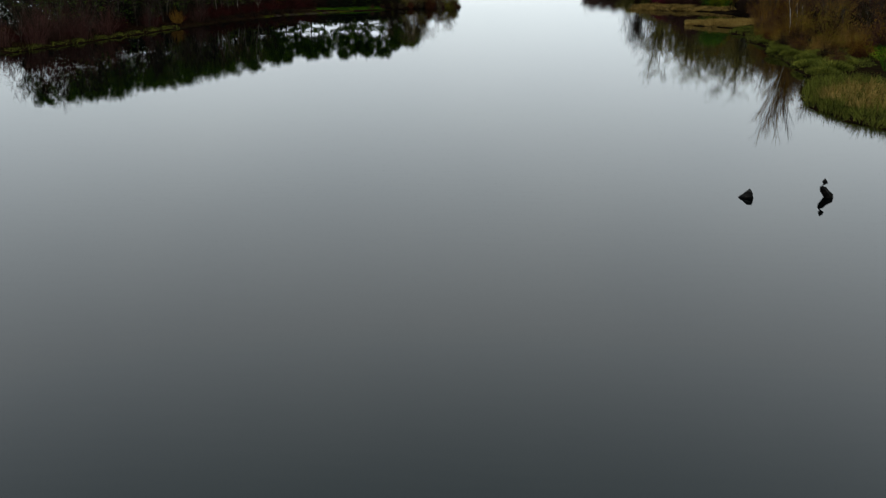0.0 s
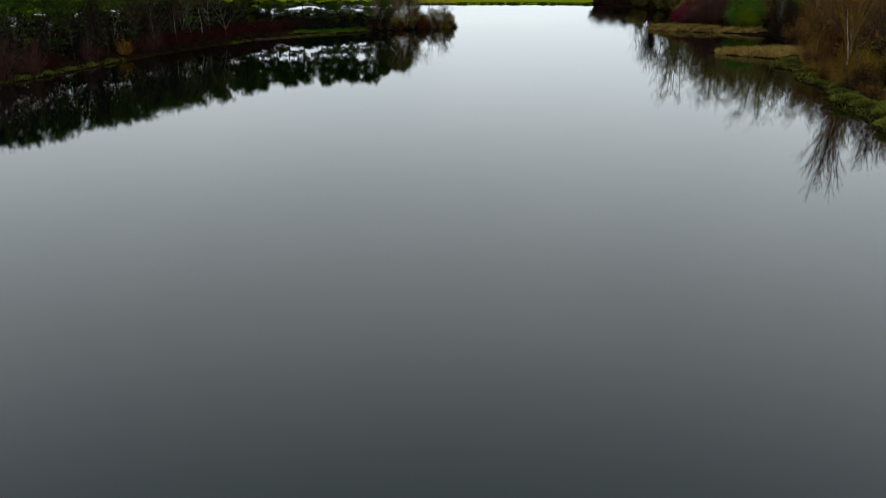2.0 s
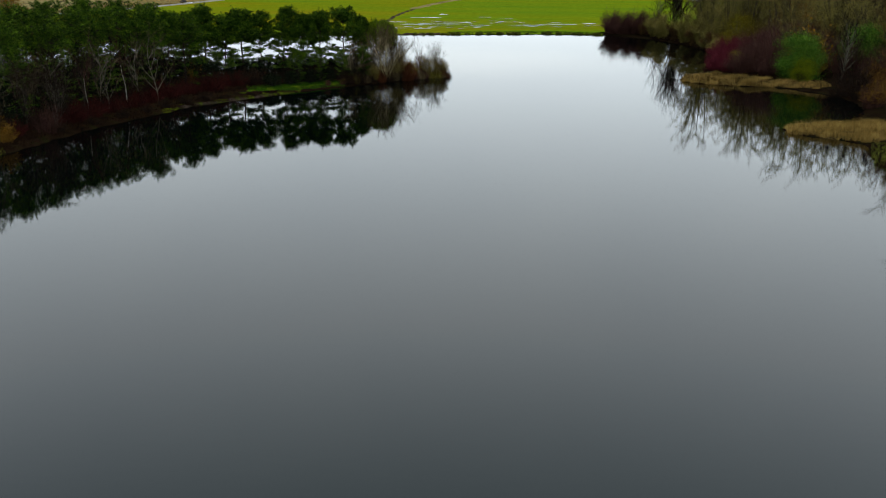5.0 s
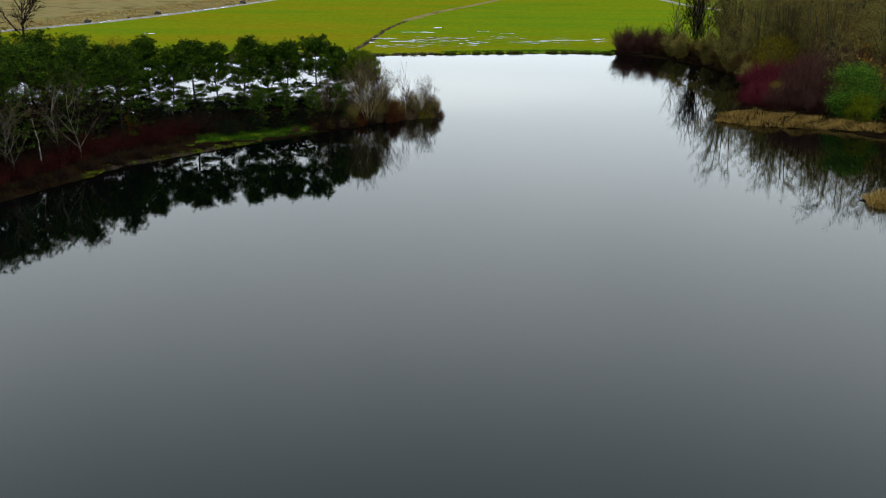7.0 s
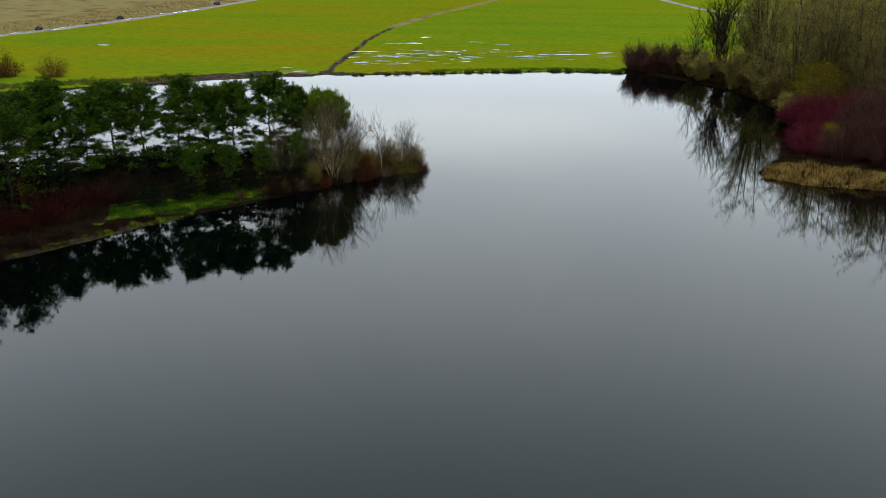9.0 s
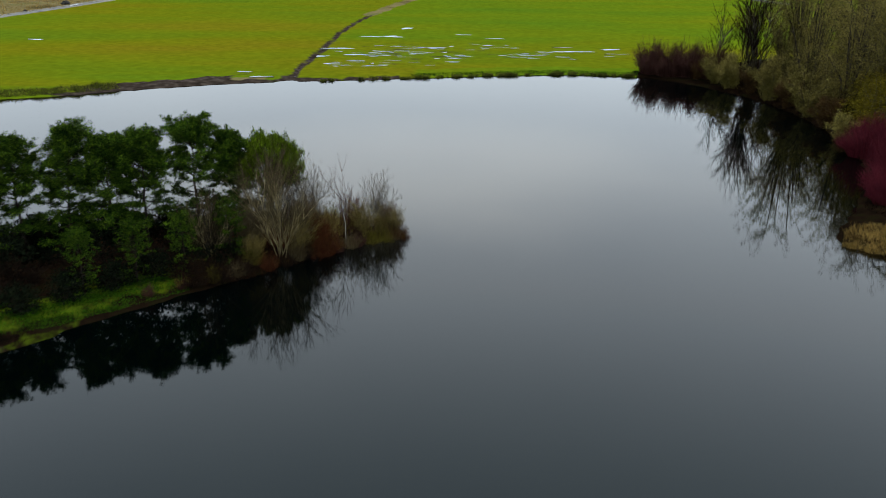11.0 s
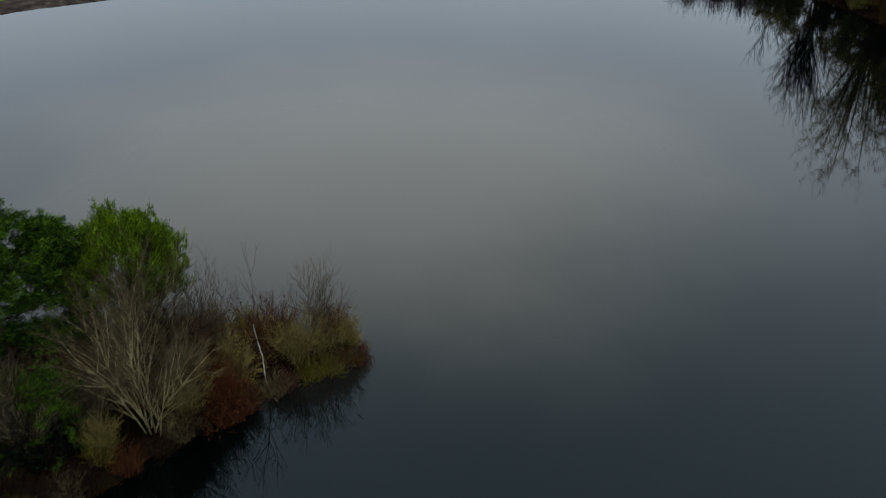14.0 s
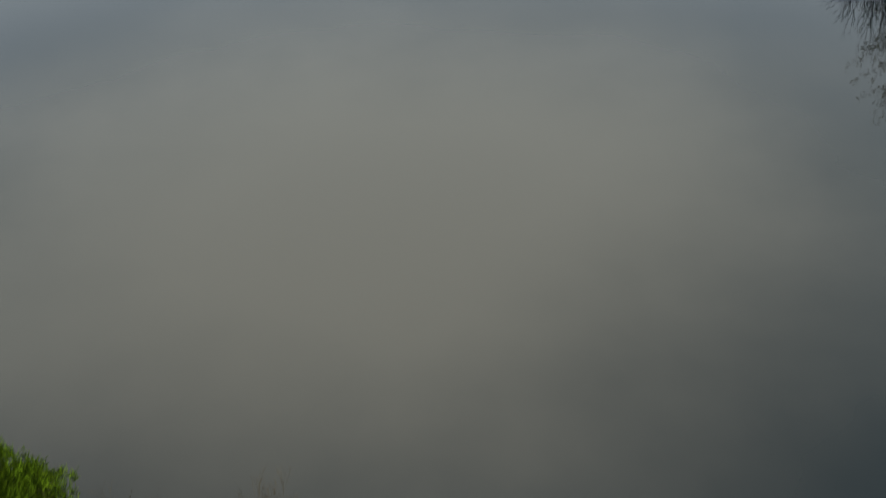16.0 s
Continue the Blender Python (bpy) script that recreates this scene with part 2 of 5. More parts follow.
def ground_material():
    """Turf, rough dry grass, mud and leaf litter with tree shade in its colour, blended by the cover laid on the
    sheet.
    """
    m = bpy.data.materials.new("ground_cover")
    m.use_nodes = True
    n, l = m.node_tree.nodes, m.node_tree.links
    b = n["Principled BSDF"]
    b.inputs["Roughness"].default_value, b.inputs["Specular IOR Level"].default_value = 1.0, 0.0
    g = n.new("ShaderNodeNewGeometry")

    def noise_ramp(scale, detail, stops, stretch=(1, 1, 1)):
        mp = n.new("ShaderNodeMapping")
        mp.inputs["Scale"].default_value = stretch
        l.new(g.outputs["Position"], mp.inputs["Vector"])
        t = n.new("ShaderNodeTexNoise")
        t.inputs["Scale"].default_value, t.inputs["Detail"].default_value = scale, detail
        l.new(mp.outputs["Vector"], t.inputs["Vector"])
        r = n.new("ShaderNodeValToRGB")
        e = r.color_ramp.elements
        e[0].position, e[0].color = 0.3, (*stops[0], 1)
        e[1].position, e[1].color = 0.7, (*stops[-1], 1)
        for i, c in enumerate(stops[1:-1]):
            e.new(0.3 + 0.4 * (i + 1) / (len(stops) - 1)).color = (*c, 1)
        l.new(t.outputs["Fac"], r.inputs["Fac"])
        return r.outputs["Color"]

    def blend(a, c, fac, mode='MIX'):
        mx = n.new("ShaderNodeMix")
        mx.data_type, mx.blend_type = 'RGBA', mode
        if isinstance(fac, float):
            mx.inputs["Factor"].default_value = fac
        else:
            l.new(fac, mx.inputs["Factor"])
        l.new(a, mx.inputs["A"])
        l.new(c, mx.inputs["B"])
        return mx.outputs["Result"]

    olive = noise_ramp(0.03, 6, [(0.105, 0.09, 0.004), (0.096, 0.097, 0.003), (0.085, 0.1, 0.003), (0.07, 0.1, 0.004)], (0.5, 1.8, 1))
    lush = noise_ramp(0.03, 6, [(0.086, 0.11, 0.003), (0.064, 0.11, 0.004), (0.046, 0.1, 0.005)], (0.5, 1.8, 1))
    fine = noise_ramp(0.7, 6, [(0.62, 0.62, 0.6), (1.1, 1.1, 1.1)])
    dry = noise_ramp(0.12, 6, [(0.055, 0.043, 0.017), (0.125, 0.096, 0.042), (0.085, 0.08, 0.03)])
    mud = noise_ramp(0.8, 6, [(0.012, 0.009, 0.007), (0.026, 0.019, 0.015), (0.05, 0.038, 0.03)])
    # leaf litter kept near black: shade under the trees is put into its colour
    shaded_litter = noise_ramp(0.5, 6, [(0.002, 0.0015, 0.001), (0.006, 0.0035, 0.002), (0.006, 0.006, 0.002)])
    at = n.new("ShaderNodeAttribute")
    at.attribute_name = "cover"
    sp = n.new("ShaderNodeSeparateColor")
    l.new(at.outputs["Color"], sp.inputs["Color"])
    edge = n.new("ShaderNodeTexNoise")
    edge.inputs["Scale"].default_value, edge.inputs["Detail"].default_value = 0.6, 5.0
    l.new(g.outputs["Position"], edge.inputs["Vector"])

    def ragged(channel):
        a = n.new("ShaderNodeMath")
        a.operation = 'MULTIPLY_ADD'
        a.inputs[1].default_value, a.inputs[2].default_value = 0.9, -0.45
        l.new(edge.outputs["Fac"], a.inputs[0])
        s = n.new("ShaderNodeMath")
        l.new(channel, s.inputs[0])
        l.new(a.outputs["Value"], s.inputs[1])
        r = n.new("ShaderNodeMapRange")
        r.inputs["From Min"].default_value, r.inputs["From Max"].default_value = 0.3, 0.7
        l.new(s.outputs["Value"], r.inputs["Value"])
        return r.outputs["Result"]

    field = blend(blend(olive, lush, at.outputs["Alpha"]), fine, 0.6, 'MULTIPLY')
    col = blend(field, dry, ragged(sp.outputs["Red"]))
    col = blend(col, shaded_litter, ragged(sp.outputs["Green"]))
    col = blend(col, mud, ragged(sp.outputs["Blue"]))
    l.new(col, b.inputs["Base Color"])
    t2 = n.new("ShaderNodeTexNoise")
    t2.inputs["Scale"].default_value, t2.inputs["Detail"].default_value = 2.5, 8.0
    l.new(g.outputs["Position"], t2.inputs["Vector"])
    bp = n.new("ShaderNodeBump")
    bp.inputs["Strength"].default_value, bp.inputs["Distance"].default_value = 0.7, 0.2
    l.new(t2.outputs["Fac"], bp.inputs["Height"])
    l.new(bp.outputs["Normal"], b.inputs["Normal"])
    return m


M["ground"] = ground_material()

# ---- mesh helpers ----
def mesh_of(name, verts, faces, mat, smooth=False):
    me = bpy.data.meshes.new(name)
    me.from_pydata(np.asarray(verts, float).tolist(), [], np.asarray(faces).tolist())
    me.materials.append(mat)
    if smooth:
        me.polygons.foreach_set("use_smooth", [True] * len(me.polygons))
    me.update()
    return me


def part(name, data, parent, label=""):
    ob = new(name, data)
    ob.parent = parent
    if label:
        ob["label"] = label
    return ob


def tubes(segs, sides=4):
    """Tapered tubes from rows of start, end, radius at start, radius at end."""
    s = np.array(segs, float).reshape(-1, 8)
    a, b, ra, rb = s[:, :3], s[:, 3:6], s[:, 6], s[:, 7]
    d = b - a
    d /= np.linalg.norm(d, axis=1)[:, None] + 1e-9
    up = np.where(np.abs(d[:, 2:3]) > 0.9, [[1.0, 0, 0]], [[0, 0, 1.0]])
    u = np.cross(d, up)
    u /= np.linalg.norm(u, axis=1)[:, None] + 1e-9
    v = np.cross(d, u)
    n = len(s)
    ang = np.arange(sides) * 2 * math.pi / sides
    ring = u[:, None] * np.cos(ang)[None, :, None] + v[:, None] * np.sin(ang)[None, :, None]
    va = a[:, None] + ring * ra[:, None, None]
    vb = b[:, None] + ring * rb[:, None, None]
    verts = np.concatenate([va, vb], axis=1).reshape(-1, 3)
    base = np.arange(n)[:, None] * 2 * sides
    i = np.arange(sides)
    j = (i + 1) % sides
    faces = np.stack([base + i, base + j, base + j + sides, base + i + sides], axis=2).reshape(-1, 4)
    return verts, faces


def blades(rng, at, way, length, width):
    """One narrow triangle for each root and direction."""
    way = way / (np.linalg.norm(way, axis=1)[:, None] + 1e-9)
    side = np.cross(way, rng.normal(size=way.shape))
    side /= np.linalg.norm(side, axis=1)[:, None] + 1e-9
    w = np.broadcast_to(np.asarray(width, float).reshape(-1, 1), (len(at), 1)) / 2
    ln = np.broadcast_to(np.asarray(length, float).reshape(-1, 1), (len(at), 1))
    verts = np.stack([at - side * w, at + side * w, at + way * ln], axis=1).reshape(-1, 3)
    return verts, np.arange(len(verts)).reshape(-1, 3)


def leaves(rng, at, size):
    """One diamond leaf of random turn for each place."""
    n = len(at)
    u = rng.normal(size=(n, 3))
    u /= np.linalg.norm(u, axis=1)[:, None]
    v = np.cross(u, rng.normal(size=(n, 3)))
    v /= np.linalg.norm(v, axis=1)[:, None] + 1e-9
    s = size * rng.uniform(0.6, 1.3, (n, 1))
    verts = np.stack([at - u * s, at + v * s * 0.55, at + u * s, at - v * s * 0.55], axis=1).reshape(-1, 3)
    return verts, np.arange(n * 4).reshape(-1, 4)


def unit(v):
    return v / (np.linalg.norm(v) + 1e-9)


# ---- trees and shrubs: each builder gives its meshes once, and copies share them ----
def pine_meshes(seed, h, mat, spread=0.30, first=0.22, dense=1.0, tuft=12):
    """A trunk, and a list of boughs, each as wood and needles: flat parted tiers below a rounded head."""
    rng = np.random.default_rng(seed)
    segs, boughs = [], []
    lean = rng.normal(0, 0.25, 2)
    pts = [np.array([0, 0, -0.3])]
    steps = 9
    for k in range(1, steps + 1):
        f = k / steps
        pts.append(np.array([lean[0] * f + rng.normal(0, 0.06), lean[1] * f + rng.normal(0, 0.06), h * f]))
    rad = lambda f: 0.014 * h * (1 - f) + 0.02
    for k in range(steps):
        segs.append((*pts[k], *pts[k + 1], rad(k / steps), rad((k + 1) / steps)))

    def needles(at, way):
        at, way = np.array(at), np.array(way)
        k, slim = tuft, math.sqrt(12 / tuft)
        at = np.repeat(at, k, axis=0) + rng.normal(0, 0.10, (len(at) * k, 3)) * (1, 1, 0.7)
        way = np.repeat(way, k, axis=0)
        way = way / (np.linalg.norm(way, axis=1)[:, None] + 1e-9) * 0.8 + rng.normal(0, 0.6, way.shape)
        return mesh_of("needles", *blades(rng, at, way, rng.uniform(0.2, 0.4, len(at)) * slim, rng.uniform(0.05, 0.09, len(at)) * slim), mat)

    z, head = first * h, 0.48
    while z < h * 0.985:
        f = z / h
        c = pts[min(steps - 1, int(f * steps))] * (1 - (f * steps) % 1) + pts[min(steps, int(f * steps) + 1)] * ((f * steps) % 1)
        up = max(0.0, (f - head) / (1 - head))
        reach = spread * h * ((1.08 - 0.8 * up ** 2.0) if up > 0 else 1.14) * (0.85 + 0.3 * rng.random())
        count = rng.integers(5, 8) if up > 0 else rng.integers(4, 7)
        a0 = rng.uniform(0, 6.28)
        for i in range(count):
            a = a0 + i * 6.28 / count + rng.normal(0, 0.3)
            L = reach * rng.uniform(0.6, 1.1)
            if rng.random() < (0.08 if up > 0 else 0.2):
                continue
            wood, at, way = [], [], []
            rise = 0.22 + 0.55 * up + rng.normal(0, 0.1) if up > 0 else rng.normal(0.02, 0.07)
            p = c + np.array([0, 0, rng.normal(0, 0.22)])
            d = np.array([math.cos(a), math.sin(a), rise])
            m = 4
            for k in range(m):
                q = p + d * L / m + rng.normal(0, 0.05, 3)
                wood.append((*p, *q, 0.04 * (1 - k / m) + 0.012, 0.04 * (1 - (k + 1) / m) + 0.012))
                if k >= 1 or up > 0.8:
                    for _ in range(int(round(rng.integers(3, 6) * dense * (1.25 + 0.3 * (up > 0))))):
                        flat = 0.09 if up == 0 else 0.45
                        off = unit(rng.normal(size=3) * (1, 1, flat)) * rng.uniform(0.15, 0.8)
                        e = q + off + np.array([0, 0, 0.08])
                        wood.append((*q, *e, 0.012, 0.006))
                        at += [e, (q + e) / 2 + rng.normal(0, 0.06, 3)]
                        way += [off + d * 0.3 + np.array([0, 0, 0.25]), off + np.array([0, 0, 0.3])]
                p = q
                d = d + np.array([0, 0, 0.03 + 0.09 * (up > 0)])
            if at:
                boughs.append((mesh_of("bough", *tubes(wood, 3), M["bark"]), needles(at, way)))
        z += rng.uniform(0.55, 0.75) * (1 - 0.25 * up) if up > 0 else rng.uniform(0.64, 0.92)
    top = pts[-1]
    boughs.append((mesh_of("bough", *tubes([(*pts[-2], *(top + np.array([0, 0, 0.3])), 0.03, 0.01)], 4), M["bark"]),
                   needles([top + rng.normal(0, 0.35, 3) for _ in range(40)], [np.array([0, 0, 1.0]) + rng.normal(0, 0.5, 3) for _ in range(40)])))
    tv, tf = tubes(segs, 6)
    return mesh_of("pine_trunk", tv, tf, M["bark"], True), boughs


def pine(name, label, group, *args, **kw):
    """A pine as one thing: trunk, and boughs that carry their needles."""
    trunk, boughs = pine_meshes(*args, **kw)
    root = new(name)
    part("trunk", trunk, root)
    for wood, green in boughs:
        tagged(part("needle_spray", green, part("bough", wood, root)), kind="stuff")
    return dict(ob=tagged(root, label, "tree", group))


def dome_pine(name, label, group, seed, h, r, mat):
    """A pine forked low into rising limbs: bare inside, with a rounded shell of upright needle tufts."""
    rng = np.random.default_rng(seed)
    root = new(name)
    fork = 0.34 * h
    part("trunk", mesh_of("trunk", *tubes([(0, 0, -0.3, 0.05, 0.02, fork * 0.5, 0.17, 0.14), (0.05, 0.02, fork * 0.5, 0.0, 0.05, fork, 0.14, 0.12), (0.0, 0.05, fork, 0.05, 0.0, h * 0.7, 0.12, 0.05)], 8), M["bark"], True), root)
    for i in range(34):
        a = i * 2.4 + rng.normal(0, 0.2)
        th = math.acos(1 - 1.35 * (i + 0.5) / 34)
        end = np.array([math.cos(a) * r * math.sin(th), math.sin(a) * r * math.sin(th), 0.66 * h + 0.32 * h * math.cos(th)]) * rng.uniform(0.9, 1.02)
        foot = np.array([0, 0.03, fork * rng.uniform(0.7, 1.5)])
        mid = foot * 0.45 + end * 0.55 + np.array([math.cos(a), math.sin(a), -0.6]) * 0.14 * r
        wood = [(*foot, *mid, 0.07, 0.045), (*mid, *end, 0.045, 0.015)]
        at, way = [], []
        for _ in range(18):
            f = rng.uniform(0.2, 0.8)
            s = mid * (1 - f) + end * f
            e = end + unit(rng.normal(size=3)) * rng.uniform(0.2, 1.0) * (1, 1, 0.7)
            e[2] = max(e[2], 0.45 * h)
            wood.append((*s, *e, 0.016, 0.007))
            out = unit(e - np.array([0, 0, 0.5 * h])) * 0.6 + np.array([0, 0, 0.9])
            for _ in range(3):
                at.append(e + rng.normal(0, 0.12, 3))
                way.append(out)
        at, way = np.repeat(np.array(at), 26, axis=0), np.repeat(np.array(way), 26, axis=0)
        at = at + rng.normal(0, 0.07, at.shape) * (1, 1, 2.2)
        green = blades(rng, at, way + rng.normal(0, 0.42, way.shape), rng.uniform(0.16, 0.32, len(at)), rng.uniform(0.03, 0.055, len(at)))
        tagged(part("needle_spray", mesh_of("needles", *green, mat), part("bough", mesh_of("bough", *tubes(wood, 4), M["dim_bark"]), root)), kind="stuff")
    return dict(ob=tagged(root, label, "tree", group))


def branching(rng, h, stems, spread, levels, lean=0.25, droop=0.0, forks=3, r0=0.02, first=0.35, twig=0.008, woody=2):
    """Segments of a leafless tree or shrub, split into limbs and twigs, with the twig ends."""
    limbs, twigs, fine = [], [], []

    def grow(p, d, length, r, level):
        if level == levels:
            fine.append((*p, *(d * length + np.array([0, 0, 0.08 * length])), max(twig * 2.2, r)))
            return
        n = 4 if level == 0 else 2
        for k in range(n):
            q = p + d * length / n
            ra, rb = r * (1 - 0.6 * k / n), r * (1 - 0.6 * (k + 1) / n)
            (limbs if level < woody and r > 0.02 else twigs).append((*p, *q, max(ra, twig), max(rb, twig)))
            p = q
            d = unit(d + rng.normal(0, 0.09, 3) + np.array([0, 0, 0.05 - droop * level]))
            if level < levels and (k + 1) / n >= (first if level == 0 else 0.3):
                for _ in range(forks if k < n - 1 else forks + 1):
                    side = unit(np.cross(d, rng.normal(size=3)))
                    grow(p, unit(d + side * rng.uniform(0.45, 0.95) * spread), length * rng.uniform(0.38, 0.62), r * 0.5, level + 1)

    for s in range(stems):
        a = rng.uniform(0, 6.28)
        tilt = lean * rng.uniform(0.2, 1.0)
        d = unit(np.array([math.cos(a) * tilt, math.sin(a) * tilt, 1.0]))
        base = np.array([math.cos(a), math.sin(a), 0]) * (0.12 * stems ** 0.5 * rng.random()) + np.array([0, 0, -0.2])
        grow(base, d, h * rng.uniform(0.62, 0.8), r0 * h, 0)
    return limbs, twigs, np.array(fine)


def bare_tree(name, label, group, seed, h, stems, bark, twig_mat, spread=1.0, lean=0.3, levels=3, droop=0.0, first=0.3, forks=2, twig=0.012, r0=0.014, woody=2):
    """A leafless tree as one thing: every stem is a part and carries its own twigs."""
    rng = np.random.default_rng(seed)
    root = new(name)
    for s in range(stems):
        limbs, twigs, ends = branching(rng, h, 1, spread, levels, lean if stems > 1 else lean * 0.3, droop, forks, r0, first, twig, woody)
        shift = rng.normal(0, 0.05 * stems ** 0.5, 2) if stems > 1 else (0, 0)
        stem = part("stem" if stems > 1 else "trunk", mesh_of("stem", *tubes(limbs, 6), bark, True), root)
        stem.location = (shift[0], shift[1], 0)
        tv, tf = tubes(twigs, 3)
        fv, ff = blades(rng, ends[:, :3], ends[:, 3:6], np.linalg.norm(ends[:, 3:6], axis=1), ends[:, 6])
        quads = tf.tolist() + (ff + len(tv)).tolist()
        me = bpy.data.meshes.new("twig_spray")
        me.from_pydata(np.concatenate([tv, fv]).tolist(), [], quads)
        me.materials.append(twig_mat)
        part("twig_spray", me, stem)
    return dict(ob=tagged(root, label, "shrub" if name == "bare_shrub" else "tree", group))


def thicket_meshes(seed, h, r, count, twig_mat, leaf_mat=None, leaf=0.0, leaf_count=0, low=0.3):
    """A shrub of many thin stems fanning out from its base, with twigs and a few leaves."""
    rng = np.random.default_rng(seed)
    segs, tips, shoots = [], [], []
    for _ in range(count):
        a, q = rng.uniform(0, 6.28), math.sqrt(rng.random())
        p = np.array([math.cos(a) * q * r * 0.55, math.sin(a) * q * r * 0.55, -0.15])
        out = q * r * 0.5
        top = np.array([p[0] + math.cos(a) * out + rng.normal(0, 0.25), p[1] + math.sin(a) * out + rng.normal(0, 0.25), h * (1 - 0.35 * q * q) * rng.uniform(low, 1.15) * (0.85 + 0.3 * math.sin(3 * a + seed))])
        mid = p * 0.5 + top * 0.5 + np.array([-math.cos(a), -math.sin(a), 0.4]) * 0.12 * r
        w = rng.uniform(0.012, 0.026)
        segs += [(*p, *mid, w, w * 0.8), (*mid, *top, w * 0.8, w * 0.4)]
        for _ in range(5):
            f = rng.uniform(0.2, 1.0)
            s = mid * (1 - f) + top * f
            e = s + np.array([rng.normal(0, 0.3), rng.normal(0, 0.3), rng.uniform(0.15, 0.7)]) * h / 4
            shoots.append((*s, *(e - s), w * 1.3))
            tips.append(e)
        tips.append(top)
    v, f = tubes(segs, 3)
    sh = np.array(shoots)
    sv, sf = blades(rng, sh[:, :3], sh[:, 3:6], np.linalg.norm(sh[:, 3:6], axis=1), sh[:, 6])
    me = bpy.data.meshes.new("shrub_stems")
    me.from_pydata(np.concatenate([v, sv]).tolist(), [], f.tolist() + (sf + len(v)).tolist())
    me.materials.append(twig_mat)
    out = [me]
    if leaf_mat:
        t = np.array(tips)
        at = t[rng.integers(0, len(t), leaf_count)] + rng.normal(0, leaf * 1.6, (leaf_count, 3))
        out.append(mesh_of("shrub_leaves", *leaves(rng, at, leaf), leaf_mat))
    return out


def leafy_meshes(seed, h, r, bark, leaf_mat, leaf=0.16, count=9000, stems=4, base=0.1, hang=0.0):
    """A leafy tree or bush: limbs, and clumps of small leaves set along many shoots."""
    rng = np.random.default_rng(seed)
    limbs, places = [], []
    clumps = int(60 + 5 * h)
    per = count // clumps
    for k in range(clumps):
        a, q = rng.uniform(0, 6.28), rng.random() ** 0.45
        zz = base * h + (1 - base) * h * rng.random() ** 0.8
        f = (zz / h - base) / (1 - base)
        rr = r * (0.55 + 0.55 * math.sin(math.pi * min(1, f * 0.9 + 0.12))) * q * rng.uniform(0.75, 1.2)
        c = np.array([math.cos(a) * rr, math.sin(a) * rr, zz * rng.uniform(0.9, 1.04)])
        foot = np.array([rng.normal(0, 0.12 * r), rng.normal(0, 0.12 * r), -0.2])
        mid = foot * 0.45 + c * 0.55 + np.array([0, 0, 0.08 * h])
        w = 0.012 * h ** 0.7
        limbs += [(*foot, *mid, w, w * 0.6), (*mid, *c, w * 0.6, w * 0.2)]
        size = r * rng.uniform(0.14, 0.30)
        off = rng.normal(0, 1, (per, 3)) * size * np.array([1, 1, 0.75 + hang])
        places.append(c + off - np.array([0, 0, hang * size * 0.8]))
    v, f = tubes(limbs, 4)
    at = np.concatenate(places)
    at[:, 2] = np.maximum(at[:, 2], 0.05)
    return mesh_of("limbs", v, f, bark), mesh_of("foliage", *leaves(rng, at, leaf), leaf_mat)


def feathery_meshes(seed, h, r, bark, leaf_mat, shoots=420, per=52, base=0.05):
    """A willow of many rising limbs, each fanning into slender shoots with narrow leaves along them."""
    rng = np.random.default_rng(seed)
    limbs, at, way, ln = [], [], [], []
    heads = []
    for k in range(16):
        a, q = rng.uniform(0, 6.28), rng.uniform(0.1, 1.0)
        foot = np.array([rng.normal(0, 0.08 * r), rng.normal(0, 0.08 * r), -0.3])
        mid = np.array([math.cos(a) * r * 0.3 * q, math.sin(a) * r * 0.3 * q, h * rng.uniform(0.25, 0.4)])
        end = np.array([math.cos(a) * r * 0.75 * q, math.sin(a) * r * 0.75 * q, h * rng.uniform(0.55, 0.92) * (1.05 - 0.25 * q)])
        w = 0.012 * h
        limbs += [(*foot, *mid, w, w * 0.6), (*mid, *end, w * 0.6, w * 0.15)]
        heads.append((foot, mid, end))
    for _ in range(shoots):
        foot, mid, end = heads[rng.integers(0, 16)]
        f = rng.uniform(0.05, 1.15)
        p = foot * max(0, 0.5 - f) * 2 + mid * (1 - abs(2 * f - 1) if f < 1 else 0) + end * max(0, 2 * f - 1) if f < 1 else end
        out = np.array([p[0], p[1], 0]) / (r * 0.5) + rng.normal(0, 0.7, 3) * (1, 1, 0.3)
        d = unit(out + np.array([0, 0, rng.uniform(0.3, 1.3)]))
        L = h * rng.uniform(0.10, 0.24)
        q = p + d * L
        q[2] = max(q[2], base * h)
        limbs.append((*p, *q, 0.02, 0.008))
        s = rng.random(per)[:, None]
        pts = p * (1 - s) + q * s + rng.normal(0, 0.22, (per, 3))
        at.append(pts)
        way.append(np.repeat(d[None], per, 0) + rng.normal(0, 0.55, (per, 3)) - np.array([0, 0, 0.25]))
    at, way = np.concatenate(at), np.concatenate(way)
    v, f = tubes(limbs, 4)
    return mesh_of("limbs", v, f, bark), mesh_of("foliage", *blades(rng, at, way, rng.uniform(0.2, 0.5, len(at)), rng.uniform(0.05, 0.09, len(at))), leaf_mat)


def thing(name, meshes, parts, label, category, group=""):
    root = new(name)
    root.empty_display_size = 0.5
    for me, p in zip(meshes, parts):
        part(p, me, root)
    return tagged(root, label, category, group)


placer = np.random.default_rng(7)


